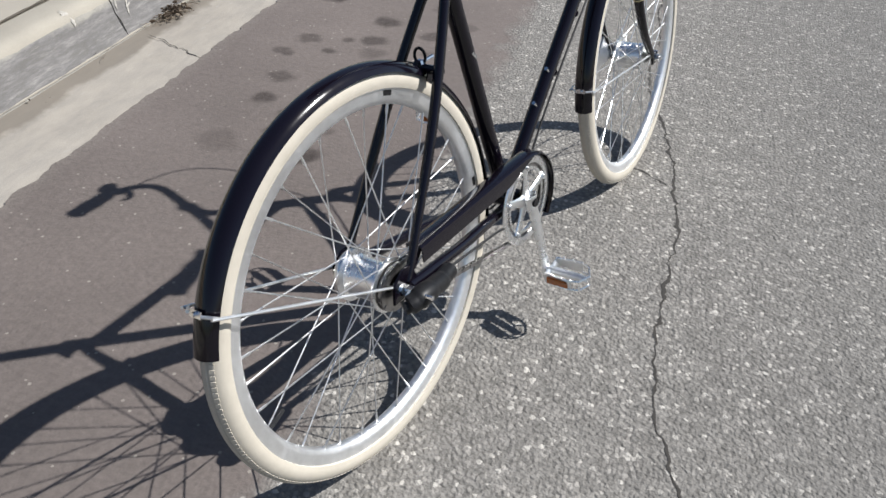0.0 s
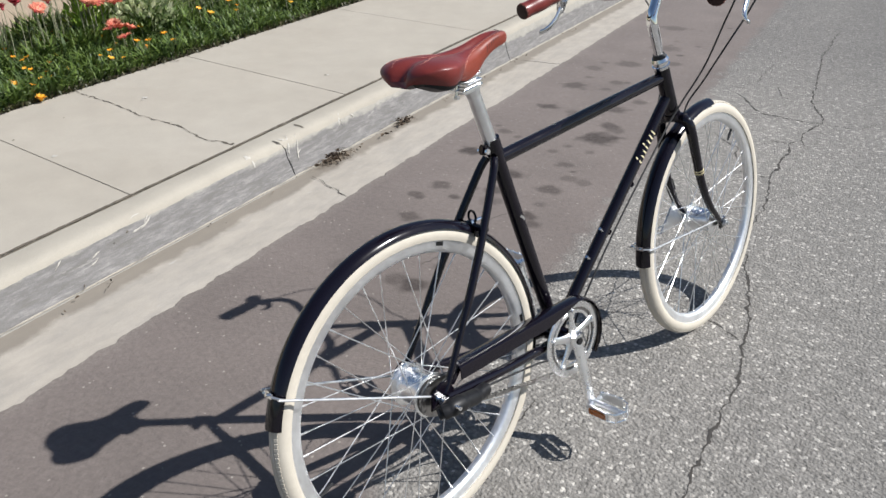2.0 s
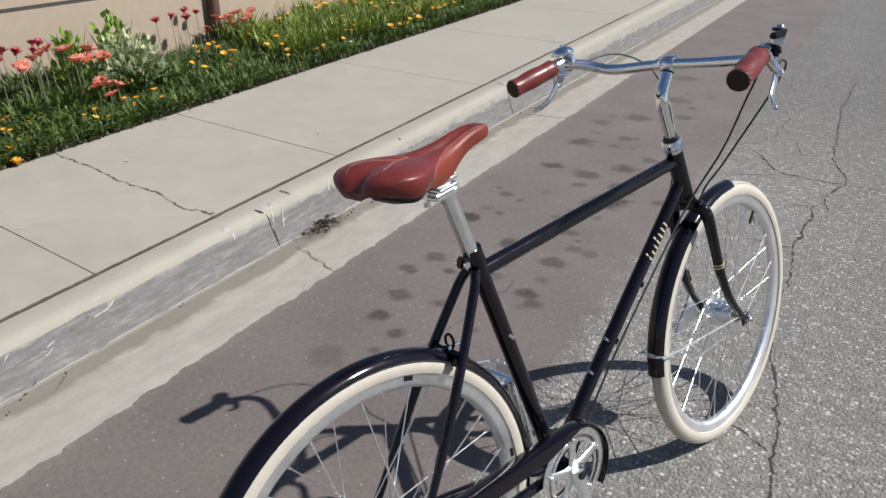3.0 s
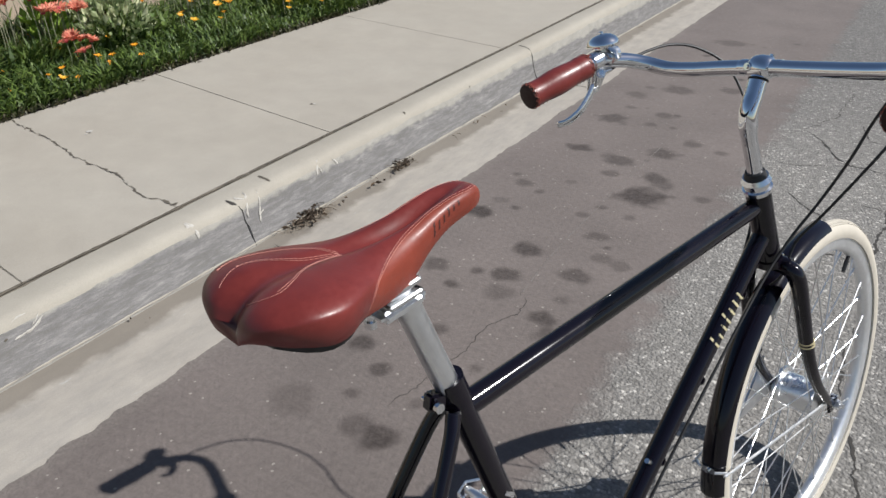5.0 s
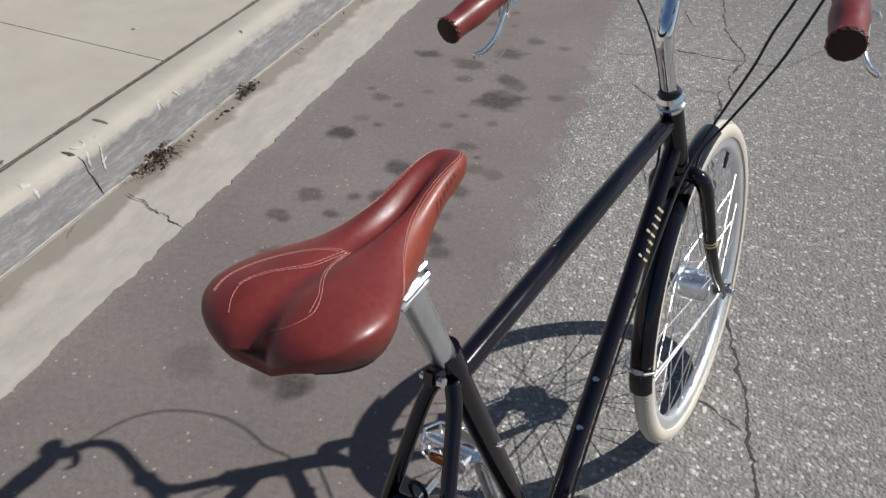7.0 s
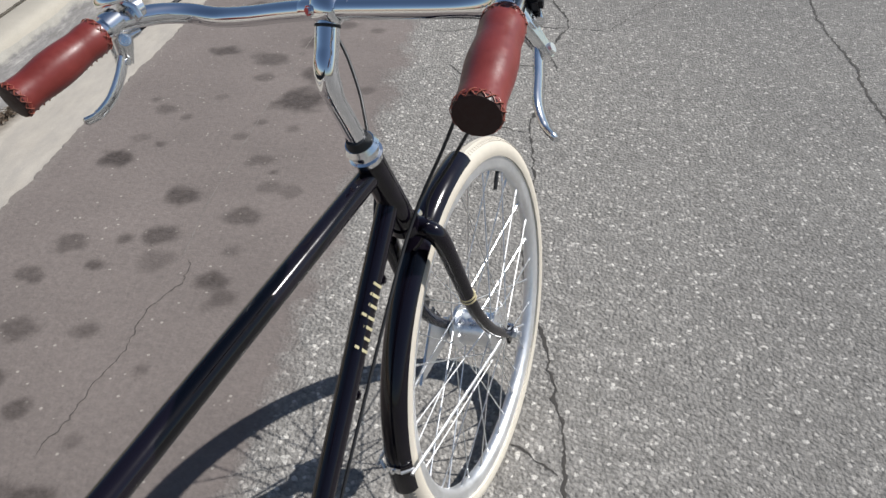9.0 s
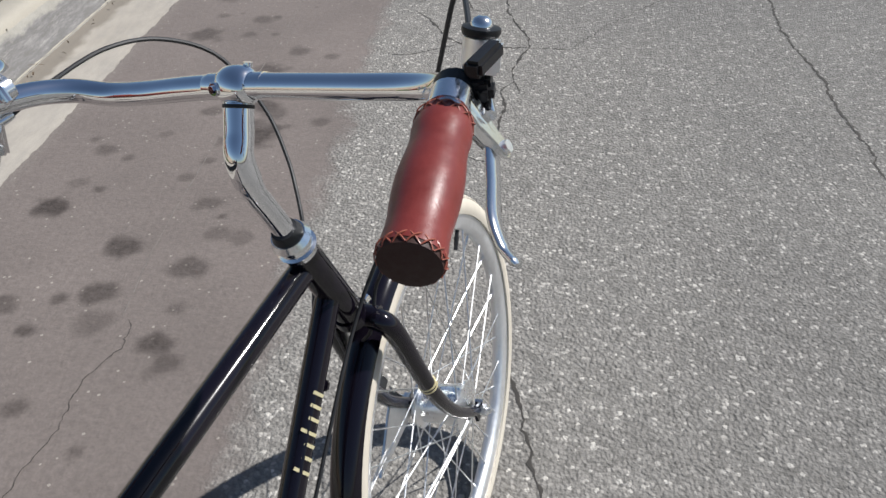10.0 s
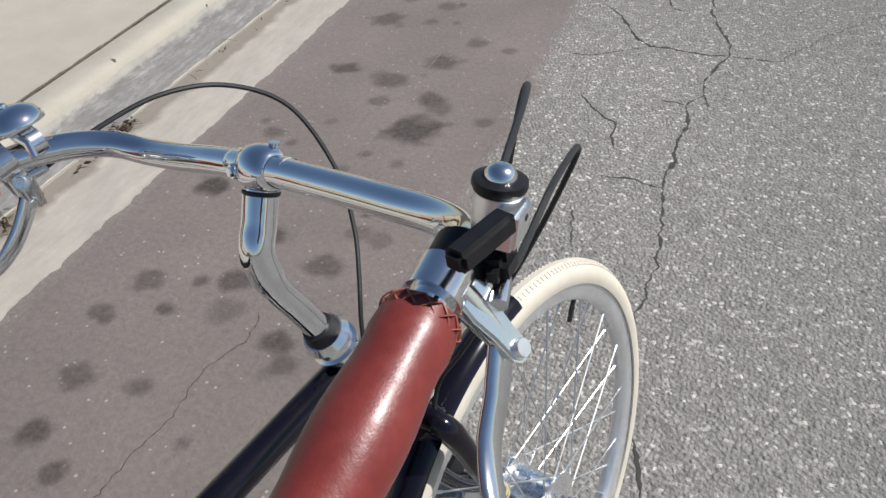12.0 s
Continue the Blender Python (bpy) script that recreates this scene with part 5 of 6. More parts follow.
lathe(bm, [(0.0042, 0.0), (0.0042, 0.002), (0.0015, 0.0035)], "z", 12)
part("dome_nut", bm, CHROME, bell, at=pose(-0.2303, 0.801, 0.9995, 4, -10, 0))
bm = fresh()
tube(bm, [b0 + Vector((0.0, -0.008, 0.012)), b0 + Vector((0.014, -0.006, 0.006)), b0 + Vector((0.020, -0.008, -0.004))], [0.004, 0.0035, 0.003], 8)
part("bell_lever", bm, POLISHED, bell)

# three-speed shifter on the right
s0 = Vector((0.2105, 0.812, 1.000))
bm = fresh()
wd = (R_FRONT - R_END).normalized()
tube(bm, [s0 - wd * 0.010, s0 - wd * 0.008, s0 + wd * 0.010, s0 + wd * 0.012], [0.0140, 0.0160, 0.0160, 0.0140], 22)
block(bm, (0.018, 0.020, 0.018), (0.2245, 0.822, 1.005), (0, 0, 12), 0.004)
shifter = part("shifter", bm, PLASTIC, bike, "black and silver thumb shifter", Matrix.Translation((0.0150, -0.0065, 0.0100)))
sh = pose(0.2255, 0.8285, 1.0270, -8, 12, 14)
bm = fresh()
lathe(bm, [(0.0100, -0.014), (0.0112, -0.010), (0.0112, 0.0075), (0.0095, 0.009)], "z", 28)
block(bm, (0.011, 0.022, 0.019), (0.0095, -0.0075, -0.003), (0, 0, 0), 0.002)
part("shifter_body", bm, ALLOY, shifter, "satin silver housing", sh)
bm = fresh()
disc(bm, (0.0145, -0.004, 0.0), (0.0154, -0.004, 0.0), 0.0018, 10)
part("pivot_hole", bm, RUBBER, shifter, at=sh)
bm = fresh()
lathe(bm, [(0.0075, 0.0075), (0.0120, 0.0085), (0.0130, 0.0110), (0.0126, 0.0135), (0.0085, 0.0145)], "z", 30)
part("shifter_collar", bm, PLASTIC, shifter, at=sh)
bm = fresh()
lathe(bm, [(0.0076, 0.0140), (0.0074, 0.0162), (0.0056, 0.0190), (0.0026, 0.0205), (0.001, 0.0205)], "z", 24)
part("shifter_cap", bm, POLISHED, shifter, "polished cap nut", sh)
bm = fresh()
block(bm, (0.0120, 0.035, 0.0110), (0.2410, 0.7955, 1.0335), (2, 4, -6), 0.0025)
part("shifter_lever", bm, PLASTIC, shifter, "black thumb lever")
bm = fresh()
block(bm, (0.013, 0.020, 0.014), (0.2300, 0.818, 1.002), (0, 0, 14), 0.004)
part("shifter_stop", bm, PLASTIC, shifter)


def carried(p):
    """A cable's point: with the bar above the head tube, with the frame below it."""
    p = Vector(p)
    low = p + Vector((0, 0.03 * max(0.0, min(1.0, (p.y - 0.43) / 0.45)) + 0.25 * max(0.0, p.y - 0.92), 0.012))
    high = p + (Vector((0.0155, -0.0105, 0.0085)) if p.x > 0 else Vector((0.010, -0.001, 0.0225)))
    return low.lerp(high, max(0.0, min(1.0, (p.z - 0.70) / 0.13)))


def cable(pts, r=0.0023, label="black brake cable housing", carry=carried):
    bm = fresh()
    tube(bm, spline([carry(p) for p in pts], 10), r, 8)
    return part("cable", bm, RUBBER, bike, label)


cable([tuple(R_BARREL - Vector((0.0155, -0.0105, 0.0085))), (0.208, 0.865, 0.972), (0.190, 0.928, 0.974), (0.174, 0.976, 0.966), (0.164, 1.004, 0.958), (0.157, 1.016, 0.947), (0.150, 1.014, 0.931), (0.130, 0.998, 0.886), (0.106, 0.977, 0.838), (0.058, 0.943, 0.745), (0.028, 0.924, 0.690), (0.018, 0.905, 0.635), (-0.03, 0.915, 0.575), (-0.052, 0.945, 0.49), (-0.060, 0.995, 0.40), (-0.066, 1.03, 0.34)])
cable([(0.218, 0.838, 1.022), (0.205, 0.868, 1.027), (0.182, 0.922, 1.030), (0.165, 0.953, 1.026), (0.155, 0.962, 1.016), (0.146, 0.964, 0.995), (0.121, 0.975, 0.938), (0.095, 0.981, 0.888), (0.077, 0.976, 0.842), (0.058, 0.966, 0.795), (0.044, 0.945, 0.755), (0.024, 0.895, 0.690), (0.014, 0.82, 0.612), (0.010, 0.63, 0.425), (0.012, 0.50, 0.282), (0.03, 0.43, 0.215), (0.058, 0.30, 0.260), (0.072, 0.16, 0.292), (0.080, 0.10, 0.305)], label="black gear cable housing")
cable([tuple(L_BARREL), (-0.196, 0.842, 0.991), (-0.178, 0.905, 1.000), (-0.160, 0.962, 0.987), (-0.128, 0.999, 0.953), (-0.093, 1.003, 0.892), (-0.067, 0.984, 0.843), (-0.050, 0.961, 0.810), (-0.037, 0.938, 0.777), (-0.026, 0.910, 0.716), (-0.018, 0.846, 0.647), (-0.012, 0.643, 0.442), (-0.014, 0.494, 0.292), (-0.03, 0.430, 0.234), (-0.055, 0.300, 0.272), (-0.07, 0.100, 0.312)], carry=Vector)

# fork
def raked(x, y, z):
    """A fork point, drawn from the crown out to the axle."""
    return (x, 0.938 + (y - 0.9085) * 1.2186, 0.664 + (z - 0.656) * 1.0138)


fork = None
for s in (-1, 1):
    bm = fresh()
    line = spline([raked(s * 0.020, 0.9085, 0.656), raked(s * 0.035, 0.910, 0.648), raked(s * 0.042, 0.916, 0.624), raked(s * 0.046, 0.930, 0.562), raked(s * 0.049, 0.950, 0.485), raked(s * 0.051, 0.982, 0.412), raked(s * 0.052, 1.024, 0.353), raked(s * 0.052, 1.048, 0.329)], 7)
    rad = [0.0135] * 12 + [0.0135 - 0.006 * k / (len(line) - 13) for k in range(len(line) - 12)]
    tube(bm, line, rad, 16)
    ob = part("fork_blade", bm, BLACK, fork or bike, "gloss black curved fork blade", steered() if fork is None else None)
    fork = fork or ob
bm = fresh()
tube(bm, [raked(-0.030, 0.909, 0.656), raked(0, 0.908, 0.660), raked(0.030, 0.909, 0.656)], 0.0145, 14)
part("fork_crown", bm, BLACK, fork)
bm = fresh()
tube(bm, [raked(0, 0.89, 0.662), raked(0, 0.930, 0.658)], 0.0035, 8)
disc(bm, raked(0, 0.925, 0.6585), raked(0, 0.933, 0.6575), 0.0075, 8)
part("crown_bolt", bm, POLISHED, fork, "bright bolt")
for s in (-1, 1):
    for f in (0.515, 0.508):
        bm = fresh()
        y = 0.930 + (0.562 - f) * 0.26
        tube(bm, [raked(s * 0.0478, y, f), raked(s * 0.048, y + 0.0006, f - 0.0028)], 0.0128, 16)
        part("gold_band", bm, GOLD, fork, "thin gold line")
    bm = fresh()
    outline(bm, [raked(s * 0.050, 1.038, 0.313), raked(s * 0.050, 1.061, 0.313), raked(s * 0.050, 1.064, 0.330), raked(s * 0.050, 1.048, 0.346), raked(s * 0.050, 1.032, 0.340)], 0.005 * s, 0, 0.001)
    part("fork_end", bm, BLACK, fork)
bm = fresh()
lathe(bm, [(0.012, -0.046), (0.034, -0.045), (0.038, -0.041), (0.038, -0.036)], "x", 32)
outline(bm, [raked(-0.046, 0.012, 0.0), (-0.046, -0.012, 0.0), (-0.046, -0.075, 0.085), (-0.046, -0.062, 0.092)], -0.004, 0)
part("brake_plate", bm, ALLOY, front_wheel, "alloy brake plate with its arm")
bm = fresh()
outline(bm, [raked(-0.055, 0.97, 0.455), raked(-0.055, 0.988, 0.462), raked(-0.055, 1.0, 0.43), raked(-0.055, 0.985, 0.42)], -0.006, 0, 0.001)
part("arm_clip", bm, PLASTIC, fork)


# mudguards
def mudguard(name, centre, a0, a1, turn, label, ring):
    prof = []
    for k in range(11):
        a = radians(-72 + 144 * k / 10)
        prof.append((ring + 0.0230 * math.cos(a), 0.0222 * math.sin(a)))
    for k in range(11):
        a = radians(72 - 144 * k / 10)
        prof.append((ring + 0.0218 * math.cos(a), 0.0210 * math.sin(a)))
    bm = fresh()
    lathe(bm, prof, "x", 72, a0, a1, closed=True)
    g = part(name, bm, BLACK, bike, label, turn @ Matrix.Translation(centre))
    return g


rear_guard = mudguard("rear_mudguard", REAR, -14, 165, REAR_SET, "gloss black steel rear mudguard", 0.3170)
front_guard = mudguard("front_mudguard", FRONT, 87, 183.5, steered(), "gloss black steel front mudguard", 0.3200)


def stay(guard, angle, axle_x, foot=0.004):
    """A bright wire from the axle to a bracket on the guard, on both sides."""
    a = radians(angle)
    y, z = math.cos(a), math.sin(a)
    for s in (-1, 1):
        bm = fresh()
        tube(bm, spline([(s * axle_x, foot, 0.012), (s * (axle_x - 0.004), foot + 0.05 * y, 0.012 + 0.05 * z), (s * 0.030, 0.320 * y, 0.320 * z), (s * 0.026, 0.333 * y, 0.333 * z), (s * 0.012, 0.3465 * y, 0.3465 * z)], 6), 0.0024, 8)
        part("stay", bm, STEEL, guard, "bright wire stay")
    bm = fresh()
    lathe(bm, [(0.3435, -0.010), (0.3450, -0.010), (0.3450, 0.010), (0.3435, 0.010)], "x", 4, angle - 0.8, angle + 0.8, closed=True)
    disc(bm, (0, 0.3425 * y, 0.3425 * z), (0, 0.350 * y, 0.350 * z), 0.0035, 8)
    part("stay_bracket", bm, POLISHED, guard, "bright bracket and bolt")
    bm = fresh()
    tube(bm, [(axle_x - 0.006, foot, 0.012), (axle_x + 0.006, foot, 0.012)], 0.006, 8)
    part("stay_bolt", bm, POLISHED, guard)


stay(rear_guard, 154.5, 0.062, -0.012)
stay(front_guard, 174.5, 0.058)
for s in (-1, 1):
    bm = fresh()
    lathe(bm, [(0.318, s * 0.0235), (0.331, s * 0.0225), (0.331, s * 0.0255), (0.318, s * 0.0255)], "x", 3, 56, 58.2, closed=True)
    part("guard_clip", bm, BLACK, rear_guard)

# drive: crankset, chain, guard
RING_X = 0.046
CR = Vector((0, 0.434, 0.270))
bm = fresh()
teeth = 44
lathe(bm, [(0.0655, RING_X - 0.0015), (0.0655, RING_X + 0.0015), (0.0790, RING_X + 0.0012), (0.0790, RING_X - 0.0012)], "x", teeth * 2, closed=True, wave=lambda i, j: (0.0035 if i % 2 else 0) if j >= 2 else 0)
chainring = part("chainring", bm, CHAIN_STEEL, bike, "steel toothed chainring", Matrix.Translation(CR))
bm = fresh()
lathe(bm, [(0.0765, RING_X + 0.002), (0.0765, RING_X + 0.0056), (0.0785, RING_X + 0.0066), (0.0905, RING_X + 0.0066), (0.0930, RING_X + 0.0045), (0.0905, RING_X + 0.002)], "x", 72, closed=True)
lathe(bm, [(0.0625, RING_X + 0.0016), (0.0625, RING_X + 0.0042), (0.0688, RING_X + 0.0042), (0.0688, RING_X + 0.0016)], "x", 64, closed=True)
part("guard_ring", bm, BRIGHT, chainring, "polished ring outside the teeth")
bm = fresh()
for k in range(5):
    a = radians(-90 + 36 + 72 * k)
    p = [Vector((RING_X + 0.003, r * math.cos(a), r * math.sin(a))) for r in (0.012, 0.03, 0.052, 0.073)]
    tube(bm, p, [0.0155, 0.0105, 0.0085, 0.0105], 12, flat=0.38, up=(1, 0, 0))
    disc(bm, p[3] * 0.97 + Vector((0.002, 0, 0)), p[3] * 0.97 + Vector((0.009, 0, 0)), 0.0052, 10)
part("spider", bm, BRIGHT, chainring, "five-armed polished spider")
bm = fresh()
for k in range(14):
    a0, a1 = 360 / 14 * k, 360 / 14 * (k + 0.3)
    lathe(bm, [(0.066, RING_X - 0.003), (0.066, RING_X - 0.001), (0.074, RING_X - 0.001), (0.074, RING_X - 0.003)], "x", 2, a0, a1, closed=True)
part("inner_plate", bm, ALLOY, chainring)


def crank(side, length=0.158):
    bm = fresh()
    x0, x1 = side * 0.060, side * 0.086
    line = [(x0, 0, side * 0.014), (x0, 0, 0), (side * 0.066, 0, -side * 0.03), (side * 0.076, 0, -side * 0.09), (x1, 0, -side * (length - 0.01)), (x1, 0, -side * (length + 0.008))]
    tube(bm, spline(line, 5), [0.0175] * 4 + [0.0165] * 5 + [0.0145] * 6 + [0.013] * 6 + [0.0135] * 5, 14, flat=0.55, up=(1, 0, 0))
    c = part("crank", bm, BRIGHT, bike, "polished alloy crank arm", Matrix.Translation(CR) @ pose(0, 0, 0, 4, 0, 0))
    bm = fresh()
    disc(bm, (side * 0.066, 0, 0), (side * 0.072, 0, 0), 0.0095, 16, 0.0085)
    part("dust_cap", bm, PLASTIC, c)
    # pedal: an alloy cage round an axle body, with amber reflectors
    pz = -side * length
    bm = fresh()
    rim = [(side * 0.098, -0.026), (side * 0.150, -0.031), (side * 0.172, -0.024), (side * 0.184, 0.0), (side * 0.172, 0.024), (side * 0.150, 0.031), (side * 0.098, 0.026)]
    for zz in (-0.011, 0.011):
        tube(bm, [(x, y, zz) for x, y in rim], 0.0022, 6, flat=1.0)
        for x in (0.115, 0.135, 0.155):
            for y in (-0.029, 0.029):
                disc(bm, (side * x, y, zz), (side * x, y * 1.0, zz * 1.45), 0.002, 5)
    for x, y in rim:
        tube(bm, [(x, y, -0.011), (x, y, 0.011)], 0.0022, 6)
    tube(bm, [(side * 0.098, -0.026, 0.0), (side * 0.098, 0.026, 0.0)], 0.006, 8)
    cage = part("pedal", bm, BRIGHT, bike, "alloy cage pedal with amber reflectors", Matrix.Translation(CR) @ pose(0, 0, 0, 4) @ pose(0, 0, pz, 2 if side > 0 else -8, 0, 0))
    bm = fresh()
    tube(bm, [(side * 0.084, 0, 0), (side * 0.10, 0, 0), (side * 0.165, 0, 0), (side * 0.18, 0, 0)], [0.0065, 0.0085, 0.0075, 0.006], 14)
    part("pedal_body", bm, ALLOY, cage)
    for y in (-0.0325, 0.0325):
        bm = fresh()
        block(bm, (0.046, 0.005, 0.015), (side * 0.128, y, 0), (0, 0, 0), 0.0012)
        part("reflector", bm, AMBER, cage, "amber reflector")
    for y in (-0.0305, 0.0305):
        bm = fresh()
        block(bm, (0.058, 0.003, 0.024), (side * 0.128, y * 0.94, 0), (0, 0, 0), 0.001)
        part("cage_plate", bm, ALLOY, cage)


crank(1)
crank(-1)

# chain runs over the ring and the rear sprocket
SPROCKET = Vector((RING_X, REAR.y, REAR.z))


def chain_line():
    r1, r2 = 0.0785, 0.036
    c1, c2 = Vector((CR.y, CR.z)), Vector((SPROCKET.y, SPROCKET.z))
    d = c2 - c1
    base = math.atan2(d.y, d.x)
    off = math.acos((r1 - r2) / d.length)
    out = []
    for k in range(31):
        a = base - off - (2 * math.pi - 2 * off) * k / 30
        out.append(c1 + r1 * Vector((math.cos(a), math.sin(a))))
    for k in range(15):
        a = base + off - 2 * off * k / 14
        out.append(c2 + r2 * Vector((math.cos(a), math.sin(a))))
    out.append(out[0])
    return out


def build_chain():
    line = chain_line()
    seg = [(a, b, (b - a).length) for a, b in zip(line, line[1:])]
    total = sum(s[2] for s in seg)
    count = int(total / 0.0127)
    pts = []
    for k in range(count):
        want, run = total * k / count, 0.0
        for a, b, l in seg:
            if run + l >= want:
                pts.append(a.lerp(b, (want - run) / l))
                break
            run += l
    bm = fresh()
    for k, p in enumerate(pts):
        q = pts[(k + 1) % len(pts)]
        ang = math.degrees(math.atan2(q.y - p.y, q.x - p.x))
        mid = (p + q) / 2
        w = 0.0034 if k % 2 else 0.0022
        for s in (-1, 1):
            block(bm, (0.0011, 0.0165, 0.0075), (RING_X + s * w, mid.x, mid.y), (ang, 0, 0))
        tube(bm, [(RING_X - 0.004, p.x, p.y), (RING_X + 0.004, p.x, p.y)], 0.0024, 6)
    part("chain", bm, CHAIN_STEEL, bike, "oily steel chain", smooth=False)


build_chain()
bm = fresh()
lathe(bm, [(0.022, 0.0395), (0.034, 0.042), (0.0385, 0.045), (0.0385, 0.047), (0.034, 0.049), (0.022, 0.052)], "x", 40, wave=lambda i, j: 0.002 if j in (2, 3) and i % 2 else 0)
part("sprocket", bm, CHAIN_STEEL, rear_wheel, "oily toothed sprocket")
bm = fresh()
lathe(bm, [(0.030, -0.048), (0.041, -0.046), (0.044, -0.040), (0.044, -0.034)], "x", 40)
part("brake_plate", bm, ALLOY, rear_wheel, "alloy brake plate")
bm = fresh()
lathe(bm, [(0.030, 0.034), (0.0405, 0.035), (0.0405, 0.040), (0.030, 0.041)], "x", 40)
part("hub_ring", bm, CHAIN_STEEL, rear_wheel)


def build_guard():
    """Chain guard: a channel that runs over the upper chain and curls round the ring's front."""
    line = []
    r = 0.1000
    for k in range(13):
        y = 0.074 + (CR.y - 0.074) * k / 13
        line.append(Vector((y, 0.377 + (CR.z + r - 0.377) * k / 13)))
    for k in range(17):
        a = radians(90 - 132 * k / 16)
        line.append(Vector((CR.y + r * math.cos(a), CR.z + r * math.sin(a))))
    bm = fresh()
    rows = []
    n = len(line)
    for i, p in enumerate(line):
        w = (line[min(i + 1, n - 1)] - line[max(i - 1, 0)]).normalized()
        inn = Vector((w.y, -w.x))
        t = i / (n - 1)
        drop = 0.030 if t < 0.34 else 0.030 - 0.0245 * min(1, (t - 0.34) / 0.13)
        sec = [(0.030, 0.010), (0.030, 0.003), (0.034, 0.0), (0.056, 0.0), (0.0605, 0.003), (0.062, min(0.009, drop * 0.7)), (0.062, drop), (0.0605, drop), (0.0603, min(0.009, drop * 0.75)), (0.0585, 0.0035), (0.055, 0.0015), (0.035, 0.0015), (0.0315, 0.004), (0.0315, 0.010)]
        rows.append([bm.verts.new((x, p.x + inn.x * h, p.y + inn.y * h)) for x, h in sec])
    m = len(rows[0])
    for a, b in zip(rows, rows[1:]):
        for j in range(m):
            bm.faces.new((a[j], a[(j + 1) % m], b[(j + 1) % m], b[j]))
    bm.faces.new(rows[0])
    bm.faces.new(rows[-1][::-1])
    bmesh.ops.recalc_face_normals(bm, faces=bm.faces)
    g = part("chain_guard", bm, BLACK, bike, "gloss black chain guard")
    bm = fresh()
    outline(bm, [(0.052, 0.078, 0.376), (0.052, 0.09, 0.376), (0.052, 0.06, 0.342), (0.052, 0.05, 0.345)], 0.003, 0)
    part("guard_bracket", bm, BLACK, g)


build_guard()
# black cover over the gear chain at the rear axle
bm = fresh()
tube(bm, spline([(0.082, -0.012, 0.322), (0.090, 0.002, 0.326), (0.093, 0.022, 0.328), (0.090, 0.05, 0.322), (0.083, 0.085, 0.312), (0.077, 0.115, 0.309), (0.076, 0.125, 0.308)], 6), [0.012] * 4 + [0.0165] * 5 + [0.0185] * 8 + [0.0170] * 8 + [0.015] * 8 + [0.012] * 4, 16, flat=0.95)
cover = part("gear_cover", bm, PLASTIC, bike, "black plastic cover over the gear linkage")
bm = fresh()
disc(bm, (0.100, 0.014, 0.336), (0.119, 0.014, 0.337), 0.004, 8)
part("cover_screw", bm, POLISHED, cover)
bm = fresh()
disc(bm, (0.068, REAR.y, REAR.z), (0.082, REAR.y, REAR.z), 0.011, 6)
part("axle_nut", bm, POLISHED, bike, "bright axle nut")

# seat post and saddle
bm = fresh()
SEAT_C = Vector((0, 0.236, 0.92))
SEAT_SET = Matrix.Translation(SEAT_C + Vector((0.001, -0.019, -0.010))) @ Matrix.Scale(1.008, 4) @ Matrix.Translation(-SEAT_C)
tube(bm, [(0, 0.2805, 0.735), SEAT_SET @ Vector((0, 0.2505, 0.884))], 0.0138, 24)
post = part("seat_post", bm, ALLOY, bike, "satin alloy seat post")
bm = fresh()
tube(bm, [(0, 0.252, 0.878), (0, 0.2475, 0.892), (0, 0.246, 0.898)], [0.0138, 0.0165, 0.0165], 20)
block(bm, (0.052, 0.052, 0.013), (0, 0.2325, 0.8975), (9, 0, 0), 0.005)
clamp = part("saddle_clamp", bm, ALLOY, post, "satin alloy clamp", SEAT_SET)
for dz in (0.0, 0.0115):
    bm = fresh()
    block(bm, (0.060, 0.040, 0.0065), (0, 0.2315 - dz * 0.1, 0.9075 + dz), (9, 0, 0), 0.002)
    part("clamp_plate", bm, POLISHED, clamp, "bright clamp plate")
bm = fresh()
tube(bm, [(0.0, 0.208, 0.880), (0.0, 0.210, 0.905)], 0.0038, 8)
disc(bm, (0, 0.2078, 0.8795), (0, 0.2083, 0.886), 0.0065, 6)
part("clamp_bolt", bm, POLISHED, post, at=SEAT_SET)

WIDTH = [(0.074, 0.024), (0.079, 0.044), (0.090, 0.062), (0.107, 0.075), (0.130, 0.080), (0.152, 0.0755), (0.175, 0.062), (0.20, 0.048), (0.23, 0.0365), (0.26, 0.029), (0.29, 0.0245), (0.315, 0.0215), (0.330, 0.0180), (0.339, 0.0130), (0.344, 0.0085), (0.347, 0.003)]
TOP = [(0.074, 0.942), (0.080, 0.952), (0.093, 0.961), (0.115, 0.967), (0.15, 0.967), (0.20, 0.965), (0.25, 0.972), (0.28, 0.980), (0.305, 0.985), (0.325, 0.986), (0.335, 0.984), (0.342, 0.979), (0.347, 0.969)]
SKIRT = [(0.074, 0.012), (0.085, 0.023), (0.105, 0.036), (0.13, 0.045), (0.15, 0.045), (0.168, 0.042), (0.185, 0.045), (0.205, 0.049), (0.24, 0.048), (0.265, 0.037), (0.29, 0.030), (0.315, 0.027), (0.333, 0.023), (0.342, 0.016), (0.347, 0.006)]


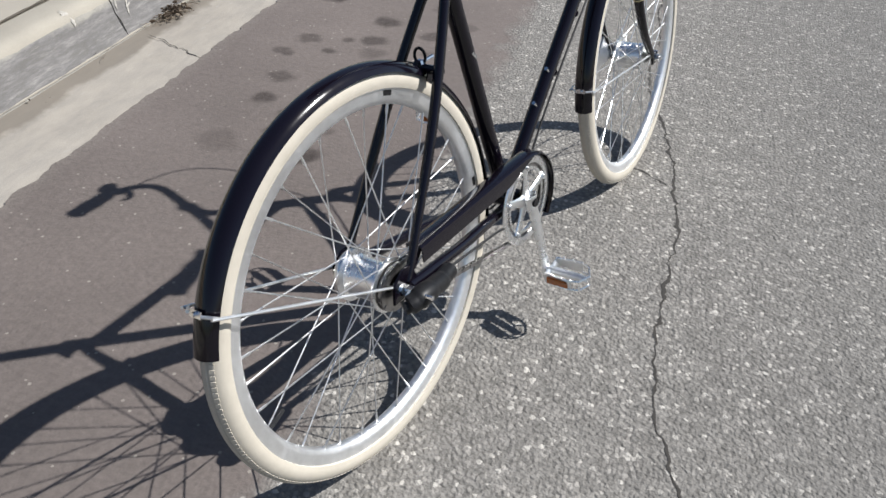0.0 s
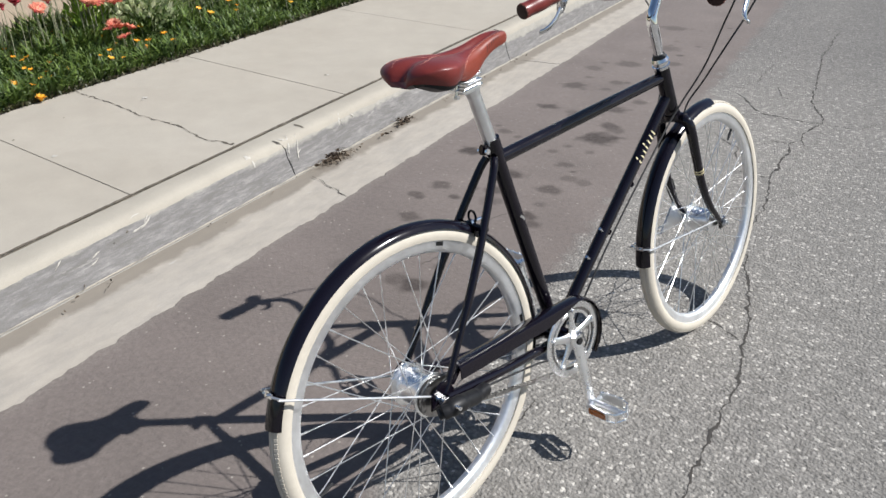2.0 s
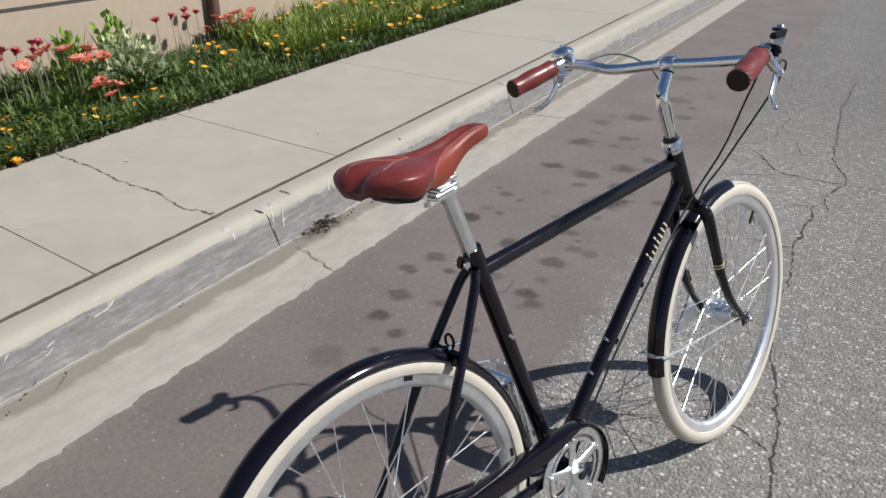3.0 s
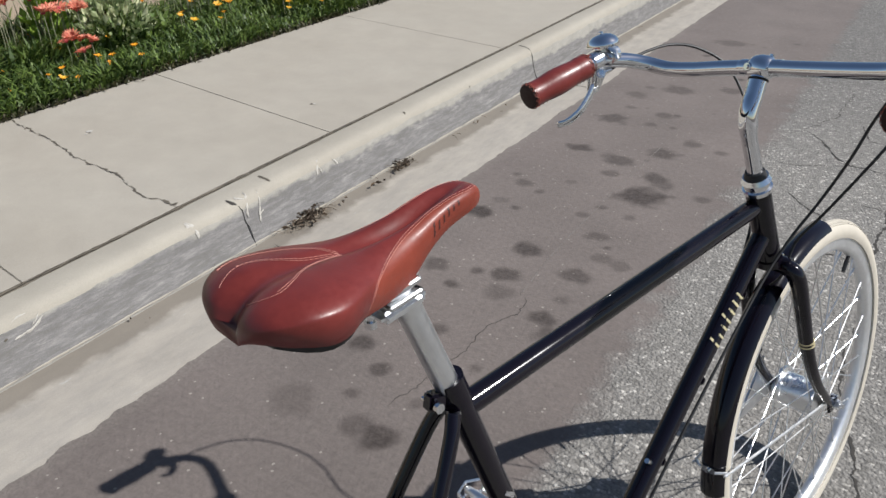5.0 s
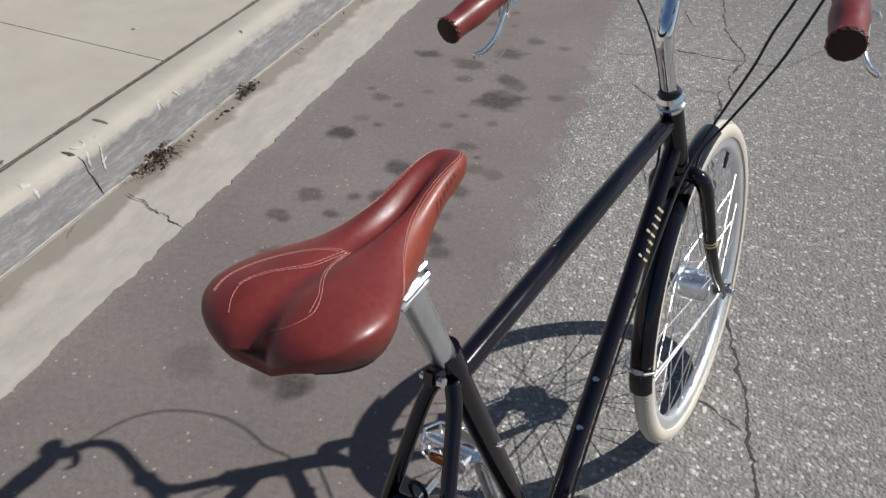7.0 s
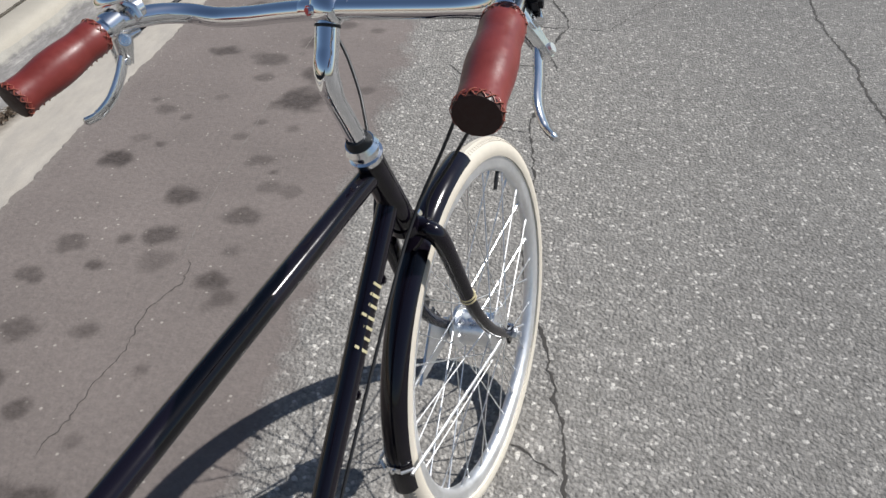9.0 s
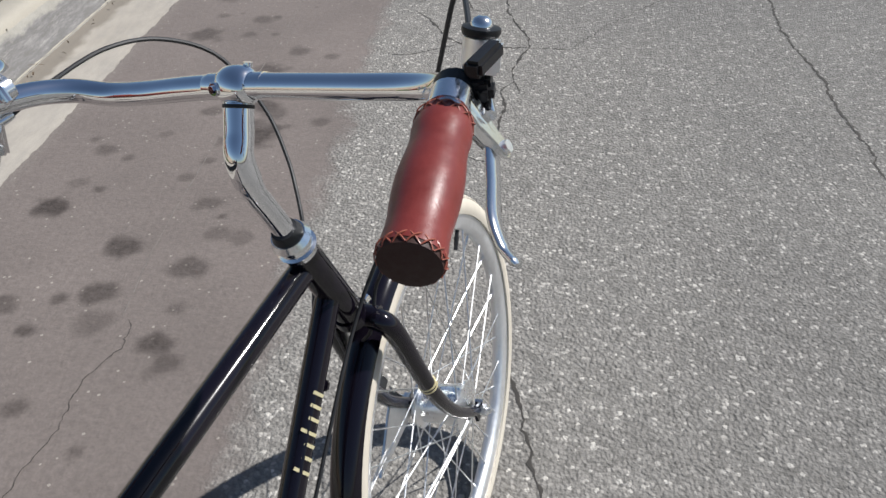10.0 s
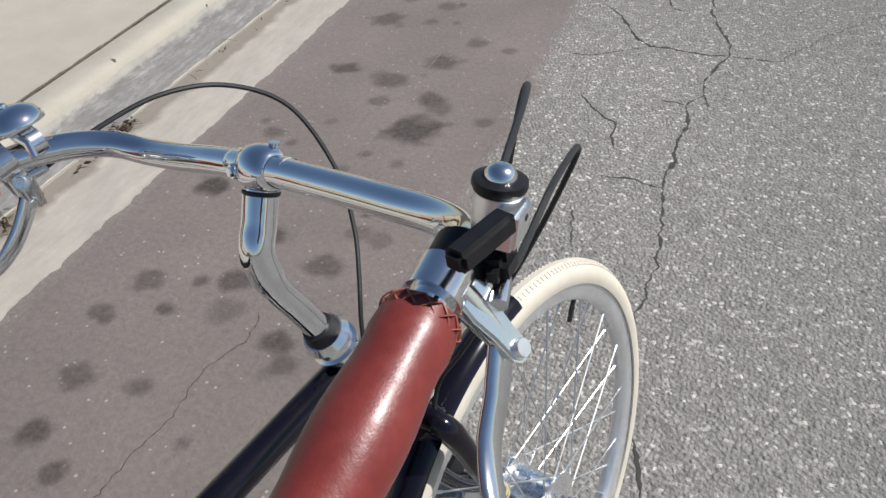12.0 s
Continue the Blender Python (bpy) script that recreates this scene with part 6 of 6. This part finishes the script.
def table(tab, y):
    """Reads a table with smooth slopes between its rows."""
    n = len(tab)
    if y <= tab[0][0]:
        return tab[0][1]
    for k in range(n - 1):
        y0, y1 = tab[k][0], tab[k + 1][0]
        if y <= y1:
            def slope(m):
                a, b = tab[max(m - 1, 0)], tab[min(m + 1, n - 1)]
                return (b[1] - a[1]) / (b[0] - a[0])
            t, h = (y - y0) / (y1 - y0), y1 - y0
            return tab[k][1] * (1 + 2 * t) * (1 - t) ** 2 + tab[k + 1][1] * t * t * (3 - 2 * t) + h * slope(k) * t * (1 - t) ** 2 - h * slope(k + 1) * t * t * (1 - t)
    return tab[-1][1]


def saddle_point(q, y):
    """A point of the saddle's skin: q runs from -1 (left hem) over 0 (middle) to 1 (right hem)."""
    w, top, skirt = table(WIDTH, y), table(TOP, y), table(SKIRT, y)
    a = abs(q)
    s = 1 if q >= 0 else -1
    if a < 0.72:
        t = a / 0.72
        x = w * math.sin(t * math.pi / 2 * 0.93)
        z = top - 0.36 * skirt * (1 - math.cos(t * math.pi / 2)) ** 1.25
    else:
        t = (a - 0.72) / 0.28
        x0 = w * math.sin(math.pi / 2 * 0.93)
        x = x0 + (w - x0) * math.sin(t * math.pi) - 0.010 * t * t * min(1.0, w / 0.05)
        z = top - 0.36 * skirt - 0.64 * skirt * t
    tail = max(0.0, min(1.0, (0.17 - y) / 0.09))
    groove = 0.0045 + 0.0095 * math.exp(-((y - 0.255) / 0.050) ** 2) + 0.004 * tail
    if y > 0.31:
        groove *= max(0.0, (0.345 - y) / 0.035)
    gw = 0.011 + 0.010 * tail
    z -= groove * math.exp(-(x / gw) ** 2)
    yy = y + 0.012 * math.exp(-(x / 0.016) ** 2) * max(0.0, min(1.0, (0.125 - y) / 0.05))
    return Vector((s * x, yy, z))


# the flap's seam, from the hem beside the post up to the nose
FLAP = [(0.170, 0.99), (0.184, 0.76), (0.205, 0.57), (0.233, 0.43), (0.26, 0.37), (0.285, 0.38), (0.305, 0.42), (0.325, 0.46), (0.338, 0.34), (0.347, 0.2)]


def build_saddle():
    ys = sorted({0.074 + 0.273 * (0.5 - 0.5 * math.cos(math.pi * k / 72)) for k in range(73)})
    qs = [-1 + 2 * k / 96 for k in range(97)]
    bm = fresh()
    rows = [[bm.verts.new(saddle_point(q, y)) for q in qs] for y in ys]
    for i, (a, b) in enumerate(zip(rows, rows[1:])):
        edge = table(FLAP, (ys[i] + ys[i + 1]) / 2)
        for j in range(len(qs) - 1):
            f = bm.faces.new((a[j], a[j + 1], b[j + 1], b[j]))
            # side flaps towards the nose are of tan leather
            if ys[i] > 0.170 and abs(qs[j] + qs[j + 1]) / 2 > edge:
                f.material_index = 1
    bm.faces.new(rows[0])
    bm.faces.new(rows[-1][::-1])
    bmesh.ops.recalc_face_normals(bm, faces=bm.faces)
    me = mesh_of("saddle", bm, LEATHER)
    me.materials.append(LEATHER_FLAP)
    sad = part("saddle", me, LEATHER, bike, "oxblood leather saddle with stitched pads", SEAT_SET)

    def seam(pts, d=0.0, stitch=0.0028):
        """A row of short stitches that lies on the skin, d to the side of a line of (y, q)."""
        fine = [tuple(v) for v in spline([(y, q, 0.0) for y, q in pts], 8)]
        skin = []
        for y, q, _ in fine:
            w = max(table(WIDTH, y), 0.006)
            skin.append(saddle_point(max(-1.0, min(1.0, q + d / (1.3 * w))), y))
        bm = fresh()
        step = [skin[0]]
        for a, b in zip(skin, skin[1:]):
            n = max(1, int((b - a).length / 0.0007))
            step += [a.lerp(b, (m + 1) / n) for m in range(n)]
        size = max(2, int(stitch / 0.0007))
        for m in range(0, len(step) - size, size + 1):
            tube(bm, [step[m] + Vector((0, 0, 0.0001)), step[m + size // 2] + Vector((0, 0, 0.0004)), step[m + size] + Vector((0, 0, 0.0001))], 0.00029, 4)
        part("seam", bm, THREAD, sad, "pale stitched seam")
    for s in (-1, 1):
        line = [(y, s * q) for y, q in FLAP[:-1]]
        seam(line, 0.0011)
        seam(line, -0.0011)
        vee = [(0.188, s * 0.012), (0.178, s * 0.025), (0.158, s * 0.05), (0.142, s * 0.11), (0.126, s * 0.19), (0.109, s * 0.25), (0.094, s * 0.2), (0.087, s * 0.06)]
        seam(vee if s > 0 else vee[:6] + [(0.088, s * 0.24)], 0.0009)
        seam(vee[:6], -0.0009)
    pad = [(0.188, -0.03), (0.176, -0.12), (0.160, -0.22), (0.140, -0.31), (0.118, -0.39), (0.098, -0.44)]
    seam(pad, 0.0009)
    seam(pad, -0.0009)
    # base shell and rails beneath
    bm = fresh()
    rows = []
    for y in [0.092 + 0.247 * k / 24 for k in range(25)]:
        w, z = table(WIDTH, y) - 0.012, table(TOP, y) - table(SKIRT, y) + 0.004
        w = max(w, 0.004)
        deep = 0.010 + 0.006 * max(0.0, min(1.0, (0.19 - y) / 0.04)) * max(0.0, min(1.0, (y - 0.085) / 0.03))
        rows.append([bm.verts.new((x, y, z - h * deep)) for x, h in ((-w, 0), (-w * 0.93, 0.7), (-w * 0.55, 1), (0, 0.1), (w * 0.55, 1), (w * 0.93, 0.7), (w, 0))])
    for a, b in zip(rows, rows[1:]):
        for j in range(6):
            bm.faces.new((a[j], a[j + 1], b[j + 1], b[j]))
    bm.faces.new(rows[0])
    bm.faces.new(rows[-1])
    part("saddle_base", bm, PLASTIC, sad, "black plastic base shell")
    for s in (-1, 1):
        bm = fresh()
        tube(bm, spline([(s * 0.042, 0.120, 0.930), (s * 0.028, 0.160, 0.924), (s * 0.022, 0.20, 0.914), (s * 0.022, 0.236, 0.914), (s * 0.018, 0.258, 0.934), (s * 0.010, 0.285, 0.952)], 6), 0.0035, 8)
        part("rail", bm, STEEL, sad, "bright steel rail")
    # the maker's name on the flap as six plain strokes pressed into the leather
    for s in (1,):
        for k, tall in enumerate((1.0, 0.62, 0.62, 0.9, 0.62, 0.62)):
            bm = fresh()
            y0 = 0.2700 + 0.0068 * k
            lo = 0.86 - 0.022 * k
            for j in range(3):
                q0, q1 = lo - 0.20 * tall * j / 3, lo - 0.20 * tall * (j + 1) / 3
                quad = []
                for q, y in ((q0, y0), (q0, y0 + 0.0020), (q1, y0 + 0.0028), (q1, y0 + 0.0008)):
                    p = saddle_point(q, y)
                    n = (saddle_point(q - 0.02, y) - p).cross(saddle_point(q, y + 0.002) - p).normalized()
                    quad.append(p + (n if n.x > 0 else -n) * 0.00025)
                bm.faces.new([bm.verts.new(p) for p in quad])
            bmesh.ops.remove_doubles(bm, verts=bm.verts, dist=0.00001)
            part("maker_mark", bm, BROWN_MARK, sad, "dark debossed strokes")
    return sad


build_saddle()
